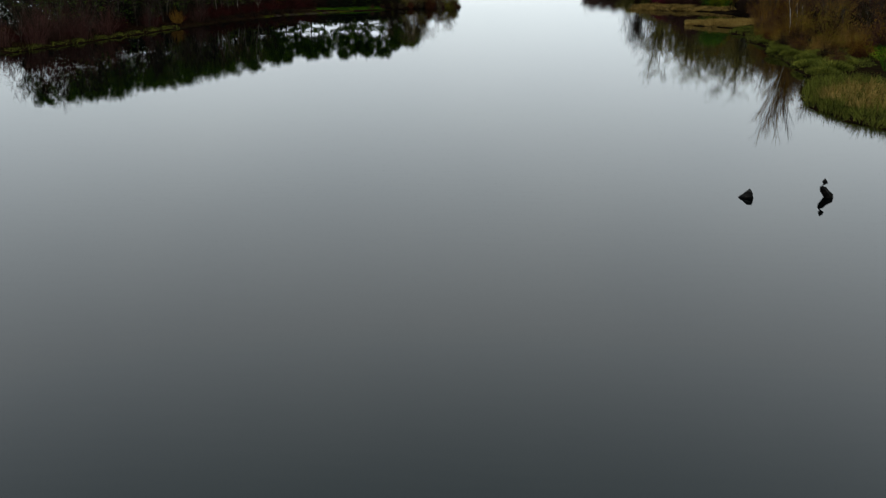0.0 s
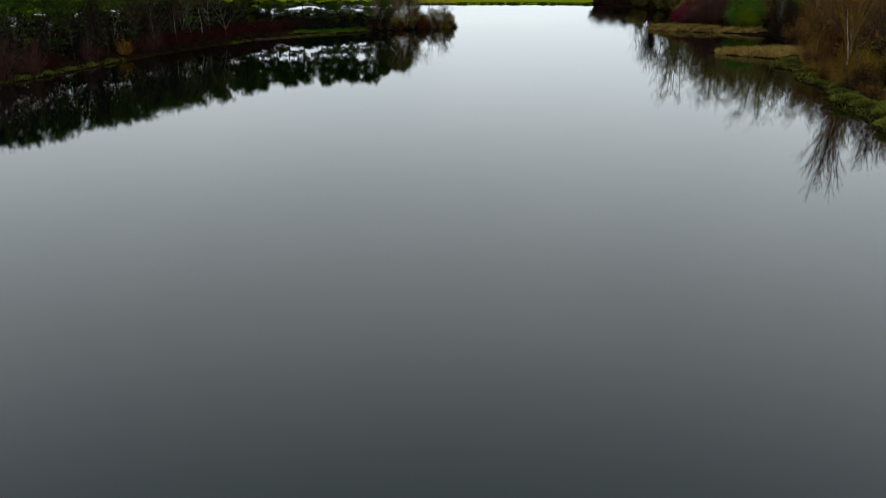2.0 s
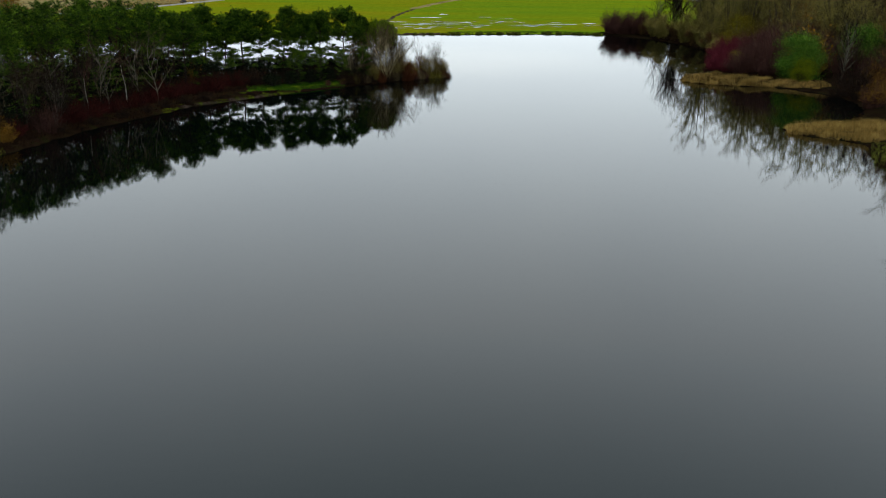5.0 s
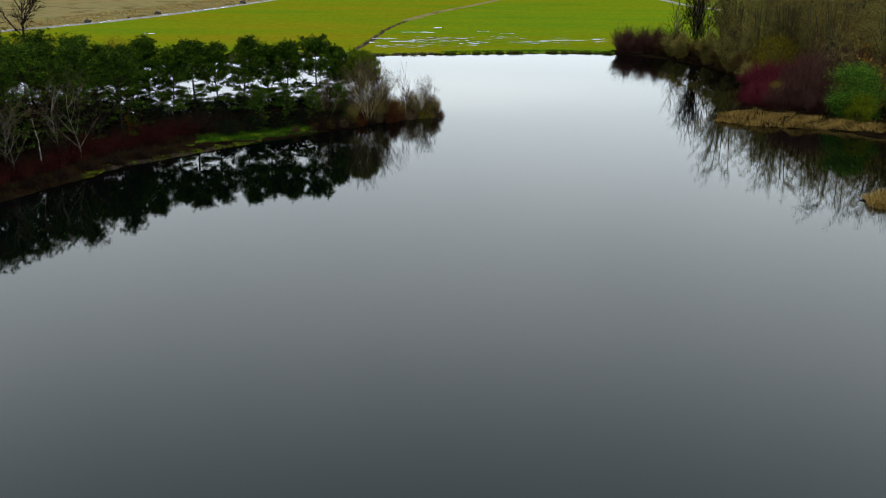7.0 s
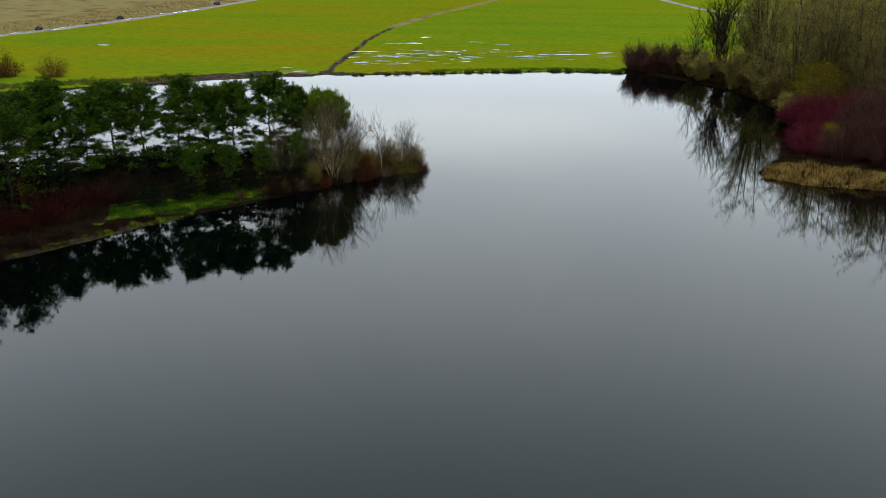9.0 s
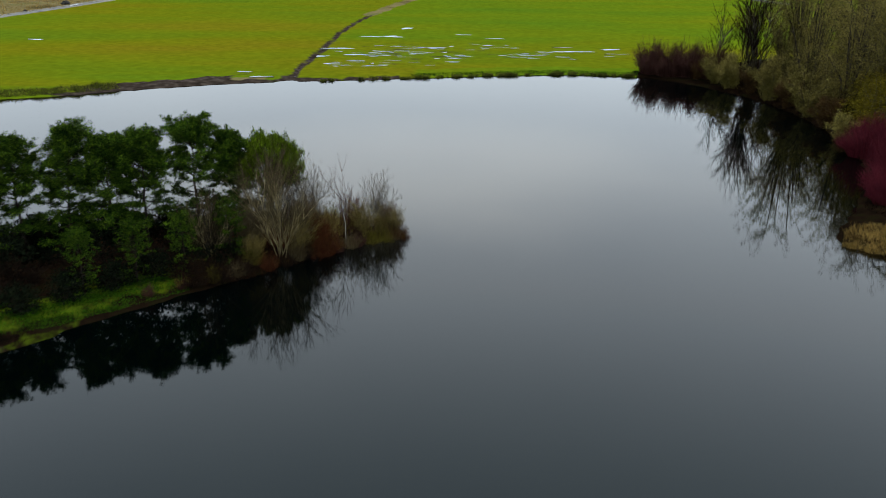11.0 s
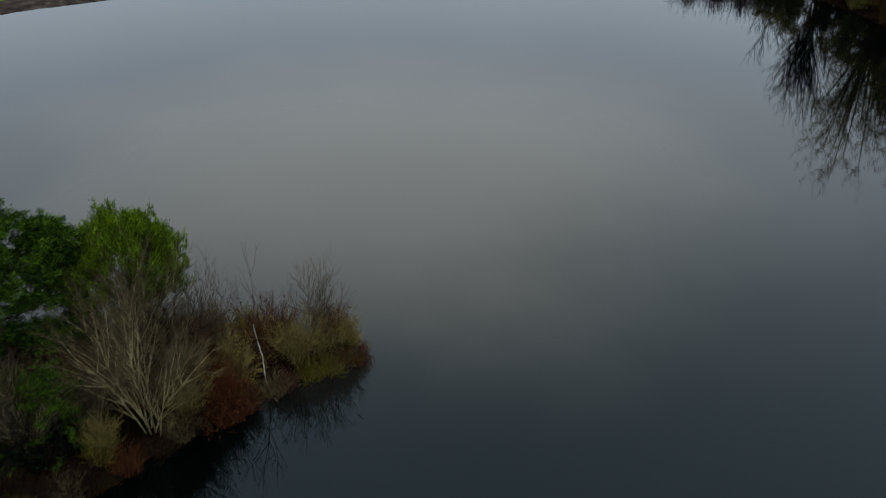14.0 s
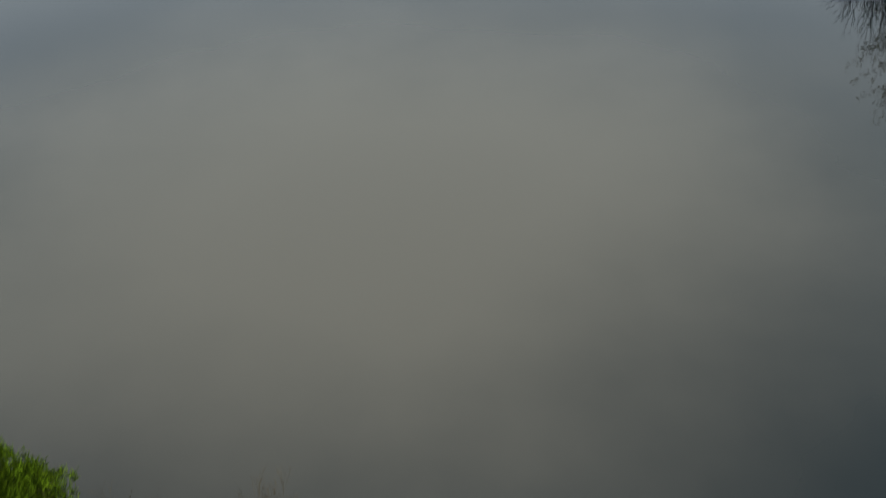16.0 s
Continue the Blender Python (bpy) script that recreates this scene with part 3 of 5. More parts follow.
def plant(kinds, places, sink=0.0):
    """Set copies of the kinds at rows of x, y, height factor; the first of each kind is the thing itself."""
    for i, (x, y, s) in enumerate(places):
        k = kinds[i % len(kinds)]
        m = pose(x, y, land(x, y) - sink, placer.uniform(-2, 2), placer.uniform(-2, 2), placer.uniform(0, 360))
        if k.get("used"):
            ob = copy_thing(k["ob"], m)
        else:
            ob = k["ob"]
            ob.matrix_basis = m
            k["used"] = True
        w = s * placer.uniform(0.92, 1.08)
        ob.scale = (w, w, s)


def joined(name, meshes, mat):
    """One mesh out of several."""
    bm = bmesh.new()
    for me in meshes:
        bm.from_mesh(me)
    out = bpy.data.meshes.new(name)
    bm.to_mesh(out)
    bm.free()
    out.materials.append(mat)
    return out


def inner_pine(name, label, group, *args, **kw):
    """A pine deep in the stand, of which only the mass of the crown shows: trunk and crown."""
    trunk, boughs = pine_meshes(*args, **kw)
    root = new(name)
    part("trunk", trunk, root)
    tagged(part("limb_frame", joined("limb_frame", [w for w, g in boughs], M["bark"]), root), kind="stuff")
    tagged(part("crown", joined("crown", [g for w, g in boughs], M["needles"]), root), kind="stuff")
    return dict(ob=tagged(root, label, "tree", group))


# ---- ground and water ----
RIGHT = [(60, -60), (48, 20), (40, 55), (36.3, 69), (34.6, 74), (34.4, 81), (36, 87), (41.5, 99), (43, 109), (44.4, 114), (44.4, 122), (46, 127), (48, 134), (47, 139.5), (49, 146.5), (50.4, 151), (48, 154), (52.5, 164), (50, 167), (45.4, 170.2), (46, 174.5), (57, 178), (63, 188), (65, 199), (62.5, 204), (58, 210), (52.5, 211), (47, 212.8), (43.4, 216), (44.5, 219.5), (50, 227), (58, 241), (61.5, 258), (61.5, 272), (59.5, 282), (56, 290), (50, 298), (45, 302)]
FAR = [(32, 303.8), (17.5, 301.6), (4.4, 298.6), (-3, 296.8), (-12.4, 295.2), (-15.6, 294.6), (-16.5, 298.5), (-17.6, 294.4), (-28, 291.6), (-38.7, 286.8), (-48, 281.6), (-60, 277), (-78, 269), (-95, 253), (-112, 226), (-122, 190), (-122, 150), (-112, 118)]
BACK = [(-100, 104), (-88, 118), (-78, 140), (-74, 160), (-67, 181), (-57, 199), (-45, 212), (-32, 219), (-20, 221.5), (-9, 222.6), (-1, 221.2), (3.2, 220.2)]
FRONT = [(3.4, 219), (-0.6, 216.2), (-4.0, 213.2), (-8.2, 209.2), (-11.7, 206.5), (-16.7, 202), (-21.3, 197.6), (-25.5, 193), (-29.3, 188.8), (-33, 184.5), (-35.5, 178), (-39, 171.5), (-41.5, 164), (-44, 155), (-47, 143), (-50, 132), (-55, 116), (-62, 100), (-78, 84), (-115, 68), (-115, -60)]
SHORE = np.array(RIGHT + FAR + BACK + FRONT, float)


def rounded(p):
    q = np.roll(p, -1, axis=0)
    return np.stack([p * 0.75 + q * 0.25, p * 0.25 + q * 0.75], axis=1).reshape(-1, 2)


SHORE = rounded(SHORE)


def line_distance(x, y, pts, closed=False):
    best = np.full(x.shape, 1e9)
    n = len(pts)
    for i in range(n if closed else n - 1):
        a, b = np.array(pts[i], float), np.array(pts[(i + 1) % n], float)
        d = b - a
        t = np.clip(((x - a[0]) * d[0] + (y - a[1]) * d[1]) / (d @ d + 1e-9), 0, 1)
        best = np.minimum(best, np.hypot(x - a[0] - t * d[0], y - a[1] - t * d[1]))
    return best


def inside(x, y, pts):
    c = np.zeros(x.shape, bool)
    n = len(pts)
    for i in range(n):
        (x1, y1), (x2, y2) = pts[i], pts[(i + 1) % n]
        if y1 != y2:
            c ^= ((y1 > y) != (y2 > y)) & (x < (x2 - x1) * (y - y1) / (y2 - y1) + x1)
    return c


def wave(x, y, k, s):
    """Smooth cheap unevenness."""
    return (np.sin(x * k + s) * np.cos(y * k * 1.3 + 2 * s) + 0.5 * np.sin(x * k * 2.3 + 3 * s + y * k) + 0.35 * np.cos(y * k * 3.1 - x * k * 1.7 + s)) / 1.85


DITCH = [(-16.5, 295), (-15.8, 306), (-14, 325), (-12.2, 352), (-9.5, 372), (-6.6, 387)]
PATH_DRY = [(-6.6, 387), (-2, 405), (4, 426), (16, 458), (37, 521), (60, 590)]
TRACK = [(-128, 318), (-112, 346), (-101, 366), (-90, 396), (-80, 430), (-69, 480), (-55, 545), (-40, 620)]


def shore_distance(x, y):
    sd = line_distance(x, y, SHORE, True)
    sd = np.where(inside(x, y, SHORE), -sd, sd)
    return sd + 0.5 * wave(x, y, 0.9, 1.0) + 0.25 * wave(x, y, 2.7, 4.0)


def heights(x, y):
    sd = shore_distance(x, y)
    land_z = 0.12 + 0.5 * (1 - np.exp(-np.clip(sd, 0, None) / 2.2)) + 0.06 * wave(x, y, 0.5, 2) * np.clip(sd / 3, 0, 1)
    land_z = land_z + 0.012 * np.clip(y - 330, 0, 300) * 0.25
    z = np.where(sd > 0, land_z, np.maximum(-2.5, -0.05 + 0.35 * sd))
    z = np.where((sd > -0.5) & (sd <= 0), 0.12 + (sd / 0.5) * 0.34, z)
    dd = line_distance(x, y, DITCH)
    z = z - 0.42 * np.exp(-(dd / 0.9) ** 2) * (y > 298)
    return z, sd


def land(x, y):
    return float(heights(np.array([float(x)]), np.array([float(y)]))[0][0])


def steps(stops):
    out = []
    for (a, b, s) in stops:
        out += list(np.arange(a, b, s))
    return np.array(out + [stops[-1][1]], float)


gx = steps([(-2600, -400, 400), (-400, -130, 30), (-130, 110, 1.2), (110, 200, 15), (200, 600, 100), (600, 2600, 400)])
gy = steps([(-1500, -100, 200), (-100, 70, 8), (70, 330, 1.0), (330, 400, 1.25), (400, 560, 2.5), (560, 800, 30), (800, 3200, 400)])
X, Y = np.meshgrid(gx, gy)
Z, SD = heights(X.ravel(), Y.ravel())
x, y = X.ravel(), Y.ravel()
nx, ny = len(gx), len(gy)
idx = np.arange(nx * ny).reshape(ny, nx)
quads = np.stack([idx[:-1, :-1], idx[:-1, 1:], idx[1:, 1:], idx[1:, :-1]], axis=2).reshape(-1, 4)
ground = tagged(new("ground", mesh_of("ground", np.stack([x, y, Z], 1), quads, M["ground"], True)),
                "grassy field and leaf-littered lake banks with muddy edges, tree shade in the litter's colour", "ground", kind="structure")
track_d, path_d, ditch_d = line_distance(x, y, TRACK), line_distance(x, y, PATH_DRY), line_distance(x, y, DITCH)
left_of_track = np.interp(y, [p[1] for p in TRACK], [p[0] for p in TRACK]) - x
front_d = line_distance(x, y, FRONT)
spit = (y < 230) & (x < 10)
east = (x > 30) & ((y < 292) | (x > 49 + 2 * wave(x, y, 0.4, 2))) & (y < 306 + 0.5 * (x - 49) + 2 * wave(x, y, 0.4, 7))
turf_strip = spit & (x > -27.5) & (x < -12.5) & (front_d < 6.0 + wave(x, y, 0.5, 3)) & (front_d > 0.9 + np.clip((-19 - x) / 4, 0, 1) * 1.4 + 0.6 * wave(x, y, 0.8, 6))
verge = spit & (x < -19) & (x > -36) & (front_d < 1.5 + 0.8 * wave(x, y, 0.5, 8)) & ~turf_strip
near_green = east & (y < 150 + 9 * wave(x, y, 0.07, 5)) & (SD > 9)
dry = np.clip(verge * 0.2 + np.clip(left_of_track / 3, 0, 1) * (y > 300) + np.clip(2.4 - path_d + 0.5 * wave(x, y, 0.3, 1), 0, 1) * 0.75 + ((y > 285) & (SD < 3.0) & (x < -20)) * 0.7 + near_green * np.clip(0.30 + 0.22 * wave(x, y, 0.05, 3), 0, 1), 0, 1)
# litter cover also lays the painted tree shade over woodland floor and wooded shore
shaded_litter = np.clip((spit & ~turf_strip) * (1.0 - 0.3 * verge) + turf_strip * (0.5 + 0.15 * wave(x, y, 0.7, 2)) + (east & ~near_green) * 1.0 + ((x > 44) & (x < 60) & (y > 280) & (SD < 3.5)) * 1.0 + near_green * np.clip(0.15 + 0.15 * wave(x, y, 0.06, 1) + np.clip((14 - SD) / 5, 0, 1) * 0.8, 0, 1), 0, 1)
wet = np.clip(1.2 - np.hypot((x - 6) / 26, (y - 323) / 20), 0, 1) + np.clip(1.1 - np.hypot((x + 24) / 12, (y - 297) / 6), 0, 1)
mud = np.clip(wet * (0.30 + 0.32 * wave(x, y * 2.2, 0.35, 4)) + ((front_d < 0.6) & spit & (x < -23) & (x > -33)) * 0.45 + np.clip(1.15 - ditch_d, 0, 1) + ((y > 280) & (x < 2) & (x > -60) & (SD < 1.0 + 3.0 * ((x > -48) & (x < -26)))) * 0.85, 0, 1)
cover = ground.data.color_attributes.new("cover", 'FLOAT_COLOR', 'POINT')
ditch_x = np.interp(y, [p[1] for p in DITCH + PATH_DRY[1:]], [p[0] for p in DITCH + PATH_DRY[1:]])
beyond = np.clip((x - ditch_x) / 3, 0, 1) * np.clip((y - 336 - 3 * wave(x, y, 0.12, 2)) / 8, 0, 1) * (0.5 - 0.15 * np.clip((y - 430) / 80, 0, 1))
lush = np.where(y > 285, np.clip(beyond + 0.12 + 0.42 * wave(x * 0.5, y * 1.5, 0.05, 6) * (x < ditch_x), 0, 1), 0.7)
lush = np.where((y > 285) & (x > 5) & (SD < 5), 0.85, lush)
cover.data.foreach_set("color", np.stack([dry, shaded_litter, mud, lush], 1).ravel())

water = tagged(new("water", mesh_of("water", [(-160, -110, 0), (90, -110, 0), (90, 312, 0), (-160, 312, 0)], [(0, 1, 2, 3)], M["water"])),
               "still dark lake water mirroring the overcast sky", "water", kind="structure")

# ---- the spit: pines ----
pines = [pine("pine_tree", "dark green pine with bare lower trunk on the spit", "pines on the spit", 11 + i, h, M["needles"], sp, fi, de, 24)
         for i, (h, sp, fi, de) in enumerate([(9.7, 0.25, 0.20, 1.1), (9.4, 0.265, 0.24, 1.1), (10.0, 0.24, 0.17, 1.05), (9.5, 0.27, 0.26, 1.15)])]
plant(pines, [(-18.0, 213.6, 1.01), (-20.7, 212.7, 0.99), (-24.0, 211.8, 1.01), (-27.2, 211.0, 1.00), (-30.0, 209.9, 1.04), (-32.7, 208.4, 0.98), (-35.2, 207.0, 1.04), (-37.8, 205.2, 1.00), (-40.4, 203.4, 1.04), (-38.6, 210.0, 0.95), (-43.5, 206.5, 1.0)])
end_pine = [pine("pine_tree", "broad green pine at the end of the row", "pines on the spit", 19, 10.4, M["needles"], 0.27, 0.22, 1.2, 24)]
plant(end_pine, [(-14.2, 215.6, 0.95)])
slender = [pine("pine_tree", "slender sparse pine at the edge of the stand", "pines on the spit", 16, 8.4, M["needles"], 0.19, 0.24, 0.8, 24)]
plant(slender, [(-11.3, 217.4, 1.05)])
deep_pines = [inner_pine("pine_tree", "dark green pine standing deep in the stand", "pines on the spit", 21 + i, h, M["needles"], sp, 0.04, 0.48)
              for i, (h, sp) in enumerate([(11.7, 0.28), (11.2, 0.29), (11.9, 0.27)])]
plant(deep_pines, [(-42.0, 200.7, 0.97), (-46, 199.5, 1.03), (-49.5, 195.5, 1.02), (-53, 191, 1.03), (-56, 185.5, 1.02), (-58.5, 179.5, 1.03), (-61, 173, 1.02), (-63, 166, 0.99), (-65, 158, 0.99), (-66.5, 150, 0.94), (-36.5, 198.2, 0.87), (-40.5, 195.2, 0.92), (-45, 192, 0.96), (-48, 186.5, 0.99), (-51, 180.5, 0.99), (-53.5, 174, 0.99), (-55.5, 167, 0.94), (-57.5, 159, 0.94), (-59, 151, 0.89), (-43.5, 206, 0.92), (-47.5, 203, 0.92), (-51.5, 199.5, 0.9), (-55, 194, 0.92), (-42, 192.5, 0.8), (-45.5, 186, 0.85), (-47.8, 178.5, 0.85), (-50, 171, 0.85), (-52, 163.5, 0.85), (-53.6, 155.5, 0.82), (-55.4, 148, 0.8), (-57, 141, 0.72), (-13.8, 209, 0.4), (-17, 206.6, 0.4), (-20.2, 204, 0.42), (-10.6, 211.2, 0.42)])
light_pine = [dome_pine("pine_tree", "light green pine with a domed crown at the spit's end", "pines on the spit", 31, 9.15, 2.3, M["needles_light"])]
plant(light_pine, [(-8.2, 218.4, 1.0)])

# ---- the spit: bare trees ----
bare = [bare_tree("bare_tree", "leafless grey tree with several slender stems on the bank", "bare trees on the spit", 41 + i, h, st, M["grey_bark"], M["twig_pale"], 0.65, ln, 3, 0.0, 0.15, 3, 0.006, 0.0045)
        for i, (h, st, ln) in enumerate([(7.0, 6, 0.32), (6.0, 7, 0.45), (7.6, 4, 0.25)])]
plant(bare, [(-4.6, 216.8, 0.7), (-46, 188, 0.9), (-48.6, 171, 0.9), (1.2, 218.7, 0.6), (-10.2, 212.6, 0.6)])
fan = [bare_tree("bare_shrub", "tall tan leafless bush with pale upright stems", "tan bushes on the spit", 341 + i, h, st, M["tan_bark"], M["twig_tan"], 0.6, ln, 3, 0.0, 0.12, 3, 0.005, 0.0066)
       for i, (h, st, ln) in enumerate([(6.2, 7, 0.34), (5.2, 6, 0.3)])]
plant(fan, [(-6.8, 212.6, 1.0), (-9.6, 212.8, 0.75), (-8.0, 215.4, 1.0), (-5.2, 214.6, 0.8), (-12.2, 211.0, 0.7)])
moss = [bare_tree("bare_shrub", "olive-yellow mossy bush at the spit's tip", "mossy bushes on the spit", 345 + i, h, st, M["moss_bark"], M["twig_moss"], 0.75, 0.42, 3, 0.0, 0.08, 3, 0.006, 0.0085)
        for i, (h, st) in enumerate([(3.6, 10), (3.2, 9)])]
plant(moss, [(0.2, 217.5, 0.78), (2.7, 218.5, 0.72), (-5.0, 213.4, 0.75), (-8.6, 210.9, 0.6), (-3.0, 216.2, 0.65), (1.4, 217.9, 0.5)])
rufous = [bare_tree("bare_shrub", "rust-red leafless bush behind the birch", "rust bushes on the spit", 348, 3.8, 9, M["rust_bark"], M["twig_rust"], 0.7, 0.42, 3, 0.0, 0.08, 3, 0.006, 0.0075)]
plant(rufous, [(-3.4, 214.2, 0.65), (-1.2, 218.3, 0.75), (-5.4, 216.0, 0.8), (2.2, 219.2, 0.6), (-10.6, 214.6, 0.7)])
pale = [bare_tree("bare_tree", "pale leafless tree with long rising side branches on the bank", "bare trees on the spit", 351 + i, h, st, M["grey_bark"], M["twig_pale"], 1.0, ln, 3, -0.01, 0.12, 2, 0.008, 0.010)
        for i, (h, st, ln) in enumerate([(8.4, 1, 0.3), (7.6, 1, 0.4)])]
plant(pale, [(-37.2, 186.6, 1.0), (-40.4, 188.6, 0.95), (-41.4, 179.0, 0.9), (-43.6, 181.6, 1.0), (-45.4, 172, 0.9), (-48.2, 161, 0.95)])
dim_bare = [bare_tree("bare_tree", "dark leafless tree with fine twigs on the bank", "bare trees on the spit", 46 + i, h, st, M["dim_bark"], M["twig"], 0.7, ln, 3, 0.0, 0.2, 3, 0.009, 0.008)
            for i, (h, st, ln) in enumerate([(6.5, 3, 0.35), (7.2, 2, 0.28)])]
plant(dim_bare, [(-42, 190.5, 0.95), (-44.5, 178.5, 0.95), (-44.8, 172, 1.0), (-46.5, 166, 0.95), (-48, 158.5, 1.0), (-50, 151, 0.9), (-51, 146, 1.0), (-53, 138, 0.95), (-54.5, 131, 1.05), (-57, 124, 0.9), (-38, 193, 0.8), (-48.5, 173, 0.95), (-52, 161, 0.9), (-43.5, 167, 0.9), (-47.5, 150, 0.9), (-52, 134.5, 1.0), (-12.5, 210.5, 0.7), (-6.8, 215.2, 0.9)])
birch = [bare_tree("birch_tree", "slender leafless birch with white bark", "birches", 51, 7.6, 1, M["white_bark"], M["twig_purple"], 0.5, 0.3, 3, 0.0, 0.3, 2, 0.006, 0.0075, 1)]
plant(birch, [(-1.4, 215.9, 0.82), (-40.8, 184.4, 1.05), (-43, 176, 0.95)])

# ---- the spit: shrubs ----
red = [dict(ob=thing("dogwood_shrub", thicket_meshes(61 + i, h, r, 240, M["twig_red"]), ("thicket",), "dark red leafless dogwood thicket on the bank", "shrub", "red shrubs"))
       for i, (h, r) in enumerate([(2.4, 2.6), (2.0, 2.2)])]
plant(red, [(-29.6, 201.0, 0.9), (-32.4, 200.0, 1.1), (-32, 195.5, 1.1), (-34.5, 192.5, 1.0), (-36.5, 189, 1.1), (-38, 185, 1.0), (-39, 181, 0.9), (-40.5, 177.5, 1.0), (-43, 170, 1.0), (-46, 161, 1.0),
           (-42, 173.5, 1.1), (-48, 152, 1.0), (-51, 143, 1.0), (-54, 133, 1.1), (-57, 125, 1.1), (-60, 117, 1.2), (-64, 111, 1.2), (-69, 106, 1.2), (-62, 121, 1.0)])
brown = [dict(ob=thing("shrub", thicket_meshes(71 + i, h, r, 190, M[tw], M[lf], 0.06, 420), ("thicket", "foliage"), "russet brown leafless shrub at the water's edge", "shrub", "brown shrubs"))
         for i, (h, r, tw, lf) in enumerate([(2.6, 1.5, "twig_rust", "leaf_brown"), (2.6, 1.6, "twig_tan", "leaf_brown"), (2.3, 1.4, "twig_olive", "leaf_brown"), (2.2, 1.5, "twig_purple", "leaf_yellow"), (2.4, 1.5, "twig_purple", "leaf_brown"), (2.0, 1.4, "twig", "leaf_brown")])]
plant(brown, [(-3.0, 214.0, 0.86), (-1.0, 215.6, 0.62), (1.8, 217.2, 0.62), (3.2, 218.3, 0.70), (0.2, 218.0, 0.70), (2.4, 219.0, 0.78), (3.0, 218.2, 0.70), (-5.2, 212.4, 0.70), (-8.8, 210.8, 0.70), (-6.5, 216.5, 0.94), (-11.5, 211, 0.62),
              (-10.5, 215.0, 1.01), (3.6, 217.8, 0.43), (-14, 211, 0.78), (-17.5, 208.5, 0.70), (-2.4, 217.6, 0.94), (-4.4, 218.5, 0.94), (-12.6, 208.6, 0.70), (-7.2, 214.4, 0.86), (-4.6, 220, 0.86), (-8.5, 220.5, 0.94), (-2.2, 214.6, 0.62), (-0.4, 216.0, 0.55), (-6.0, 211.4, 0.62), (-7.4, 210.2, 0.62), (-9.8, 208.6, 0.55), (-11.4, 207.4, 0.55), (-13.4, 206.0, 0.47), (-15.6, 204.4, 0.39), (-4.8, 212.8, 0.78), (-3.6, 213.4, 0.70), (2.6, 218.0, 0.62), (0.8, 216.9, 0.62), (-11, 219.5, 0.86), (-13.5, 219, 0.78), (-9.6, 221, 0.78), (-7, 220.2, 0.94), (-5.4, 221.2, 0.78), (-3, 220.4, 0.86), (-1, 220, 0.78), (-0.6, 218.6, 0.70), (1.4, 220.2, 0.62), (-2.4, 219, 0.70), (-9, 215.6, 0.70), (-12, 214, 0.78), (-14.4, 216.6, 0.78), (-6, 218.6, 0.62)])
# massed as the black understory below the pines, with shade in the leaf colour
ever = [dict(ob=thing("evergreen_shrub", leafy_meshes(81, 2.6, 1.8, M["bark"], M["needles_shaded"], 0.13, 2200), ("limb_frame", "foliage"), "evergreen shrub under the pines, near black with shade put into its colour", "shrub", "dark shrubs"))]
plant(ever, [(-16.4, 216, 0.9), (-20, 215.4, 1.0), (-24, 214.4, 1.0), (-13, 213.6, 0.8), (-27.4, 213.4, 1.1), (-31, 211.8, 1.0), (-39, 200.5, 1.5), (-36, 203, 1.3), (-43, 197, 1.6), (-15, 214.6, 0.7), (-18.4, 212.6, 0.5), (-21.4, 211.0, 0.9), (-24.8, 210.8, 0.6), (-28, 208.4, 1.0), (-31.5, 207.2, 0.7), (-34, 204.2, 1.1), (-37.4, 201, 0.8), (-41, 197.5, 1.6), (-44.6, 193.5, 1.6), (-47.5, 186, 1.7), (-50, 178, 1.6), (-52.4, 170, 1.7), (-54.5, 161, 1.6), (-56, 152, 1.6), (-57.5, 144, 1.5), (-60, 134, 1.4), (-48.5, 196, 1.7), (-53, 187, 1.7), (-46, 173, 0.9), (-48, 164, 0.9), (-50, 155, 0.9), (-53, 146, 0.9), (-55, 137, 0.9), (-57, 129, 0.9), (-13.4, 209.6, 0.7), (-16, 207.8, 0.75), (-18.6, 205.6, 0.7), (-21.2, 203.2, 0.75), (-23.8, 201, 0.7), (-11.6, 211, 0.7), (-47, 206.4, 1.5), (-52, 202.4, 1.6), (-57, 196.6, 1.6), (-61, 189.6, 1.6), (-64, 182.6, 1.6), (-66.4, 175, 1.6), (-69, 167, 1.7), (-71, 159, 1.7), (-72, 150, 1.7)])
# tangled shrubs, many added to fill dark gaps under trees; shade is in their colour
gloom = [dict(ob=thing("shrub", thicket_meshes(95 + i, h, r, 210, M["twig"], M["bracken"], 0.08, 400), ("thicket", "foliage"), "tangled brown leafless shrub below the trees, darkened by shade put into its colour", "shrub", "tangled shrubs"))
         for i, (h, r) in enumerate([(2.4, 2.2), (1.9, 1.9)])]
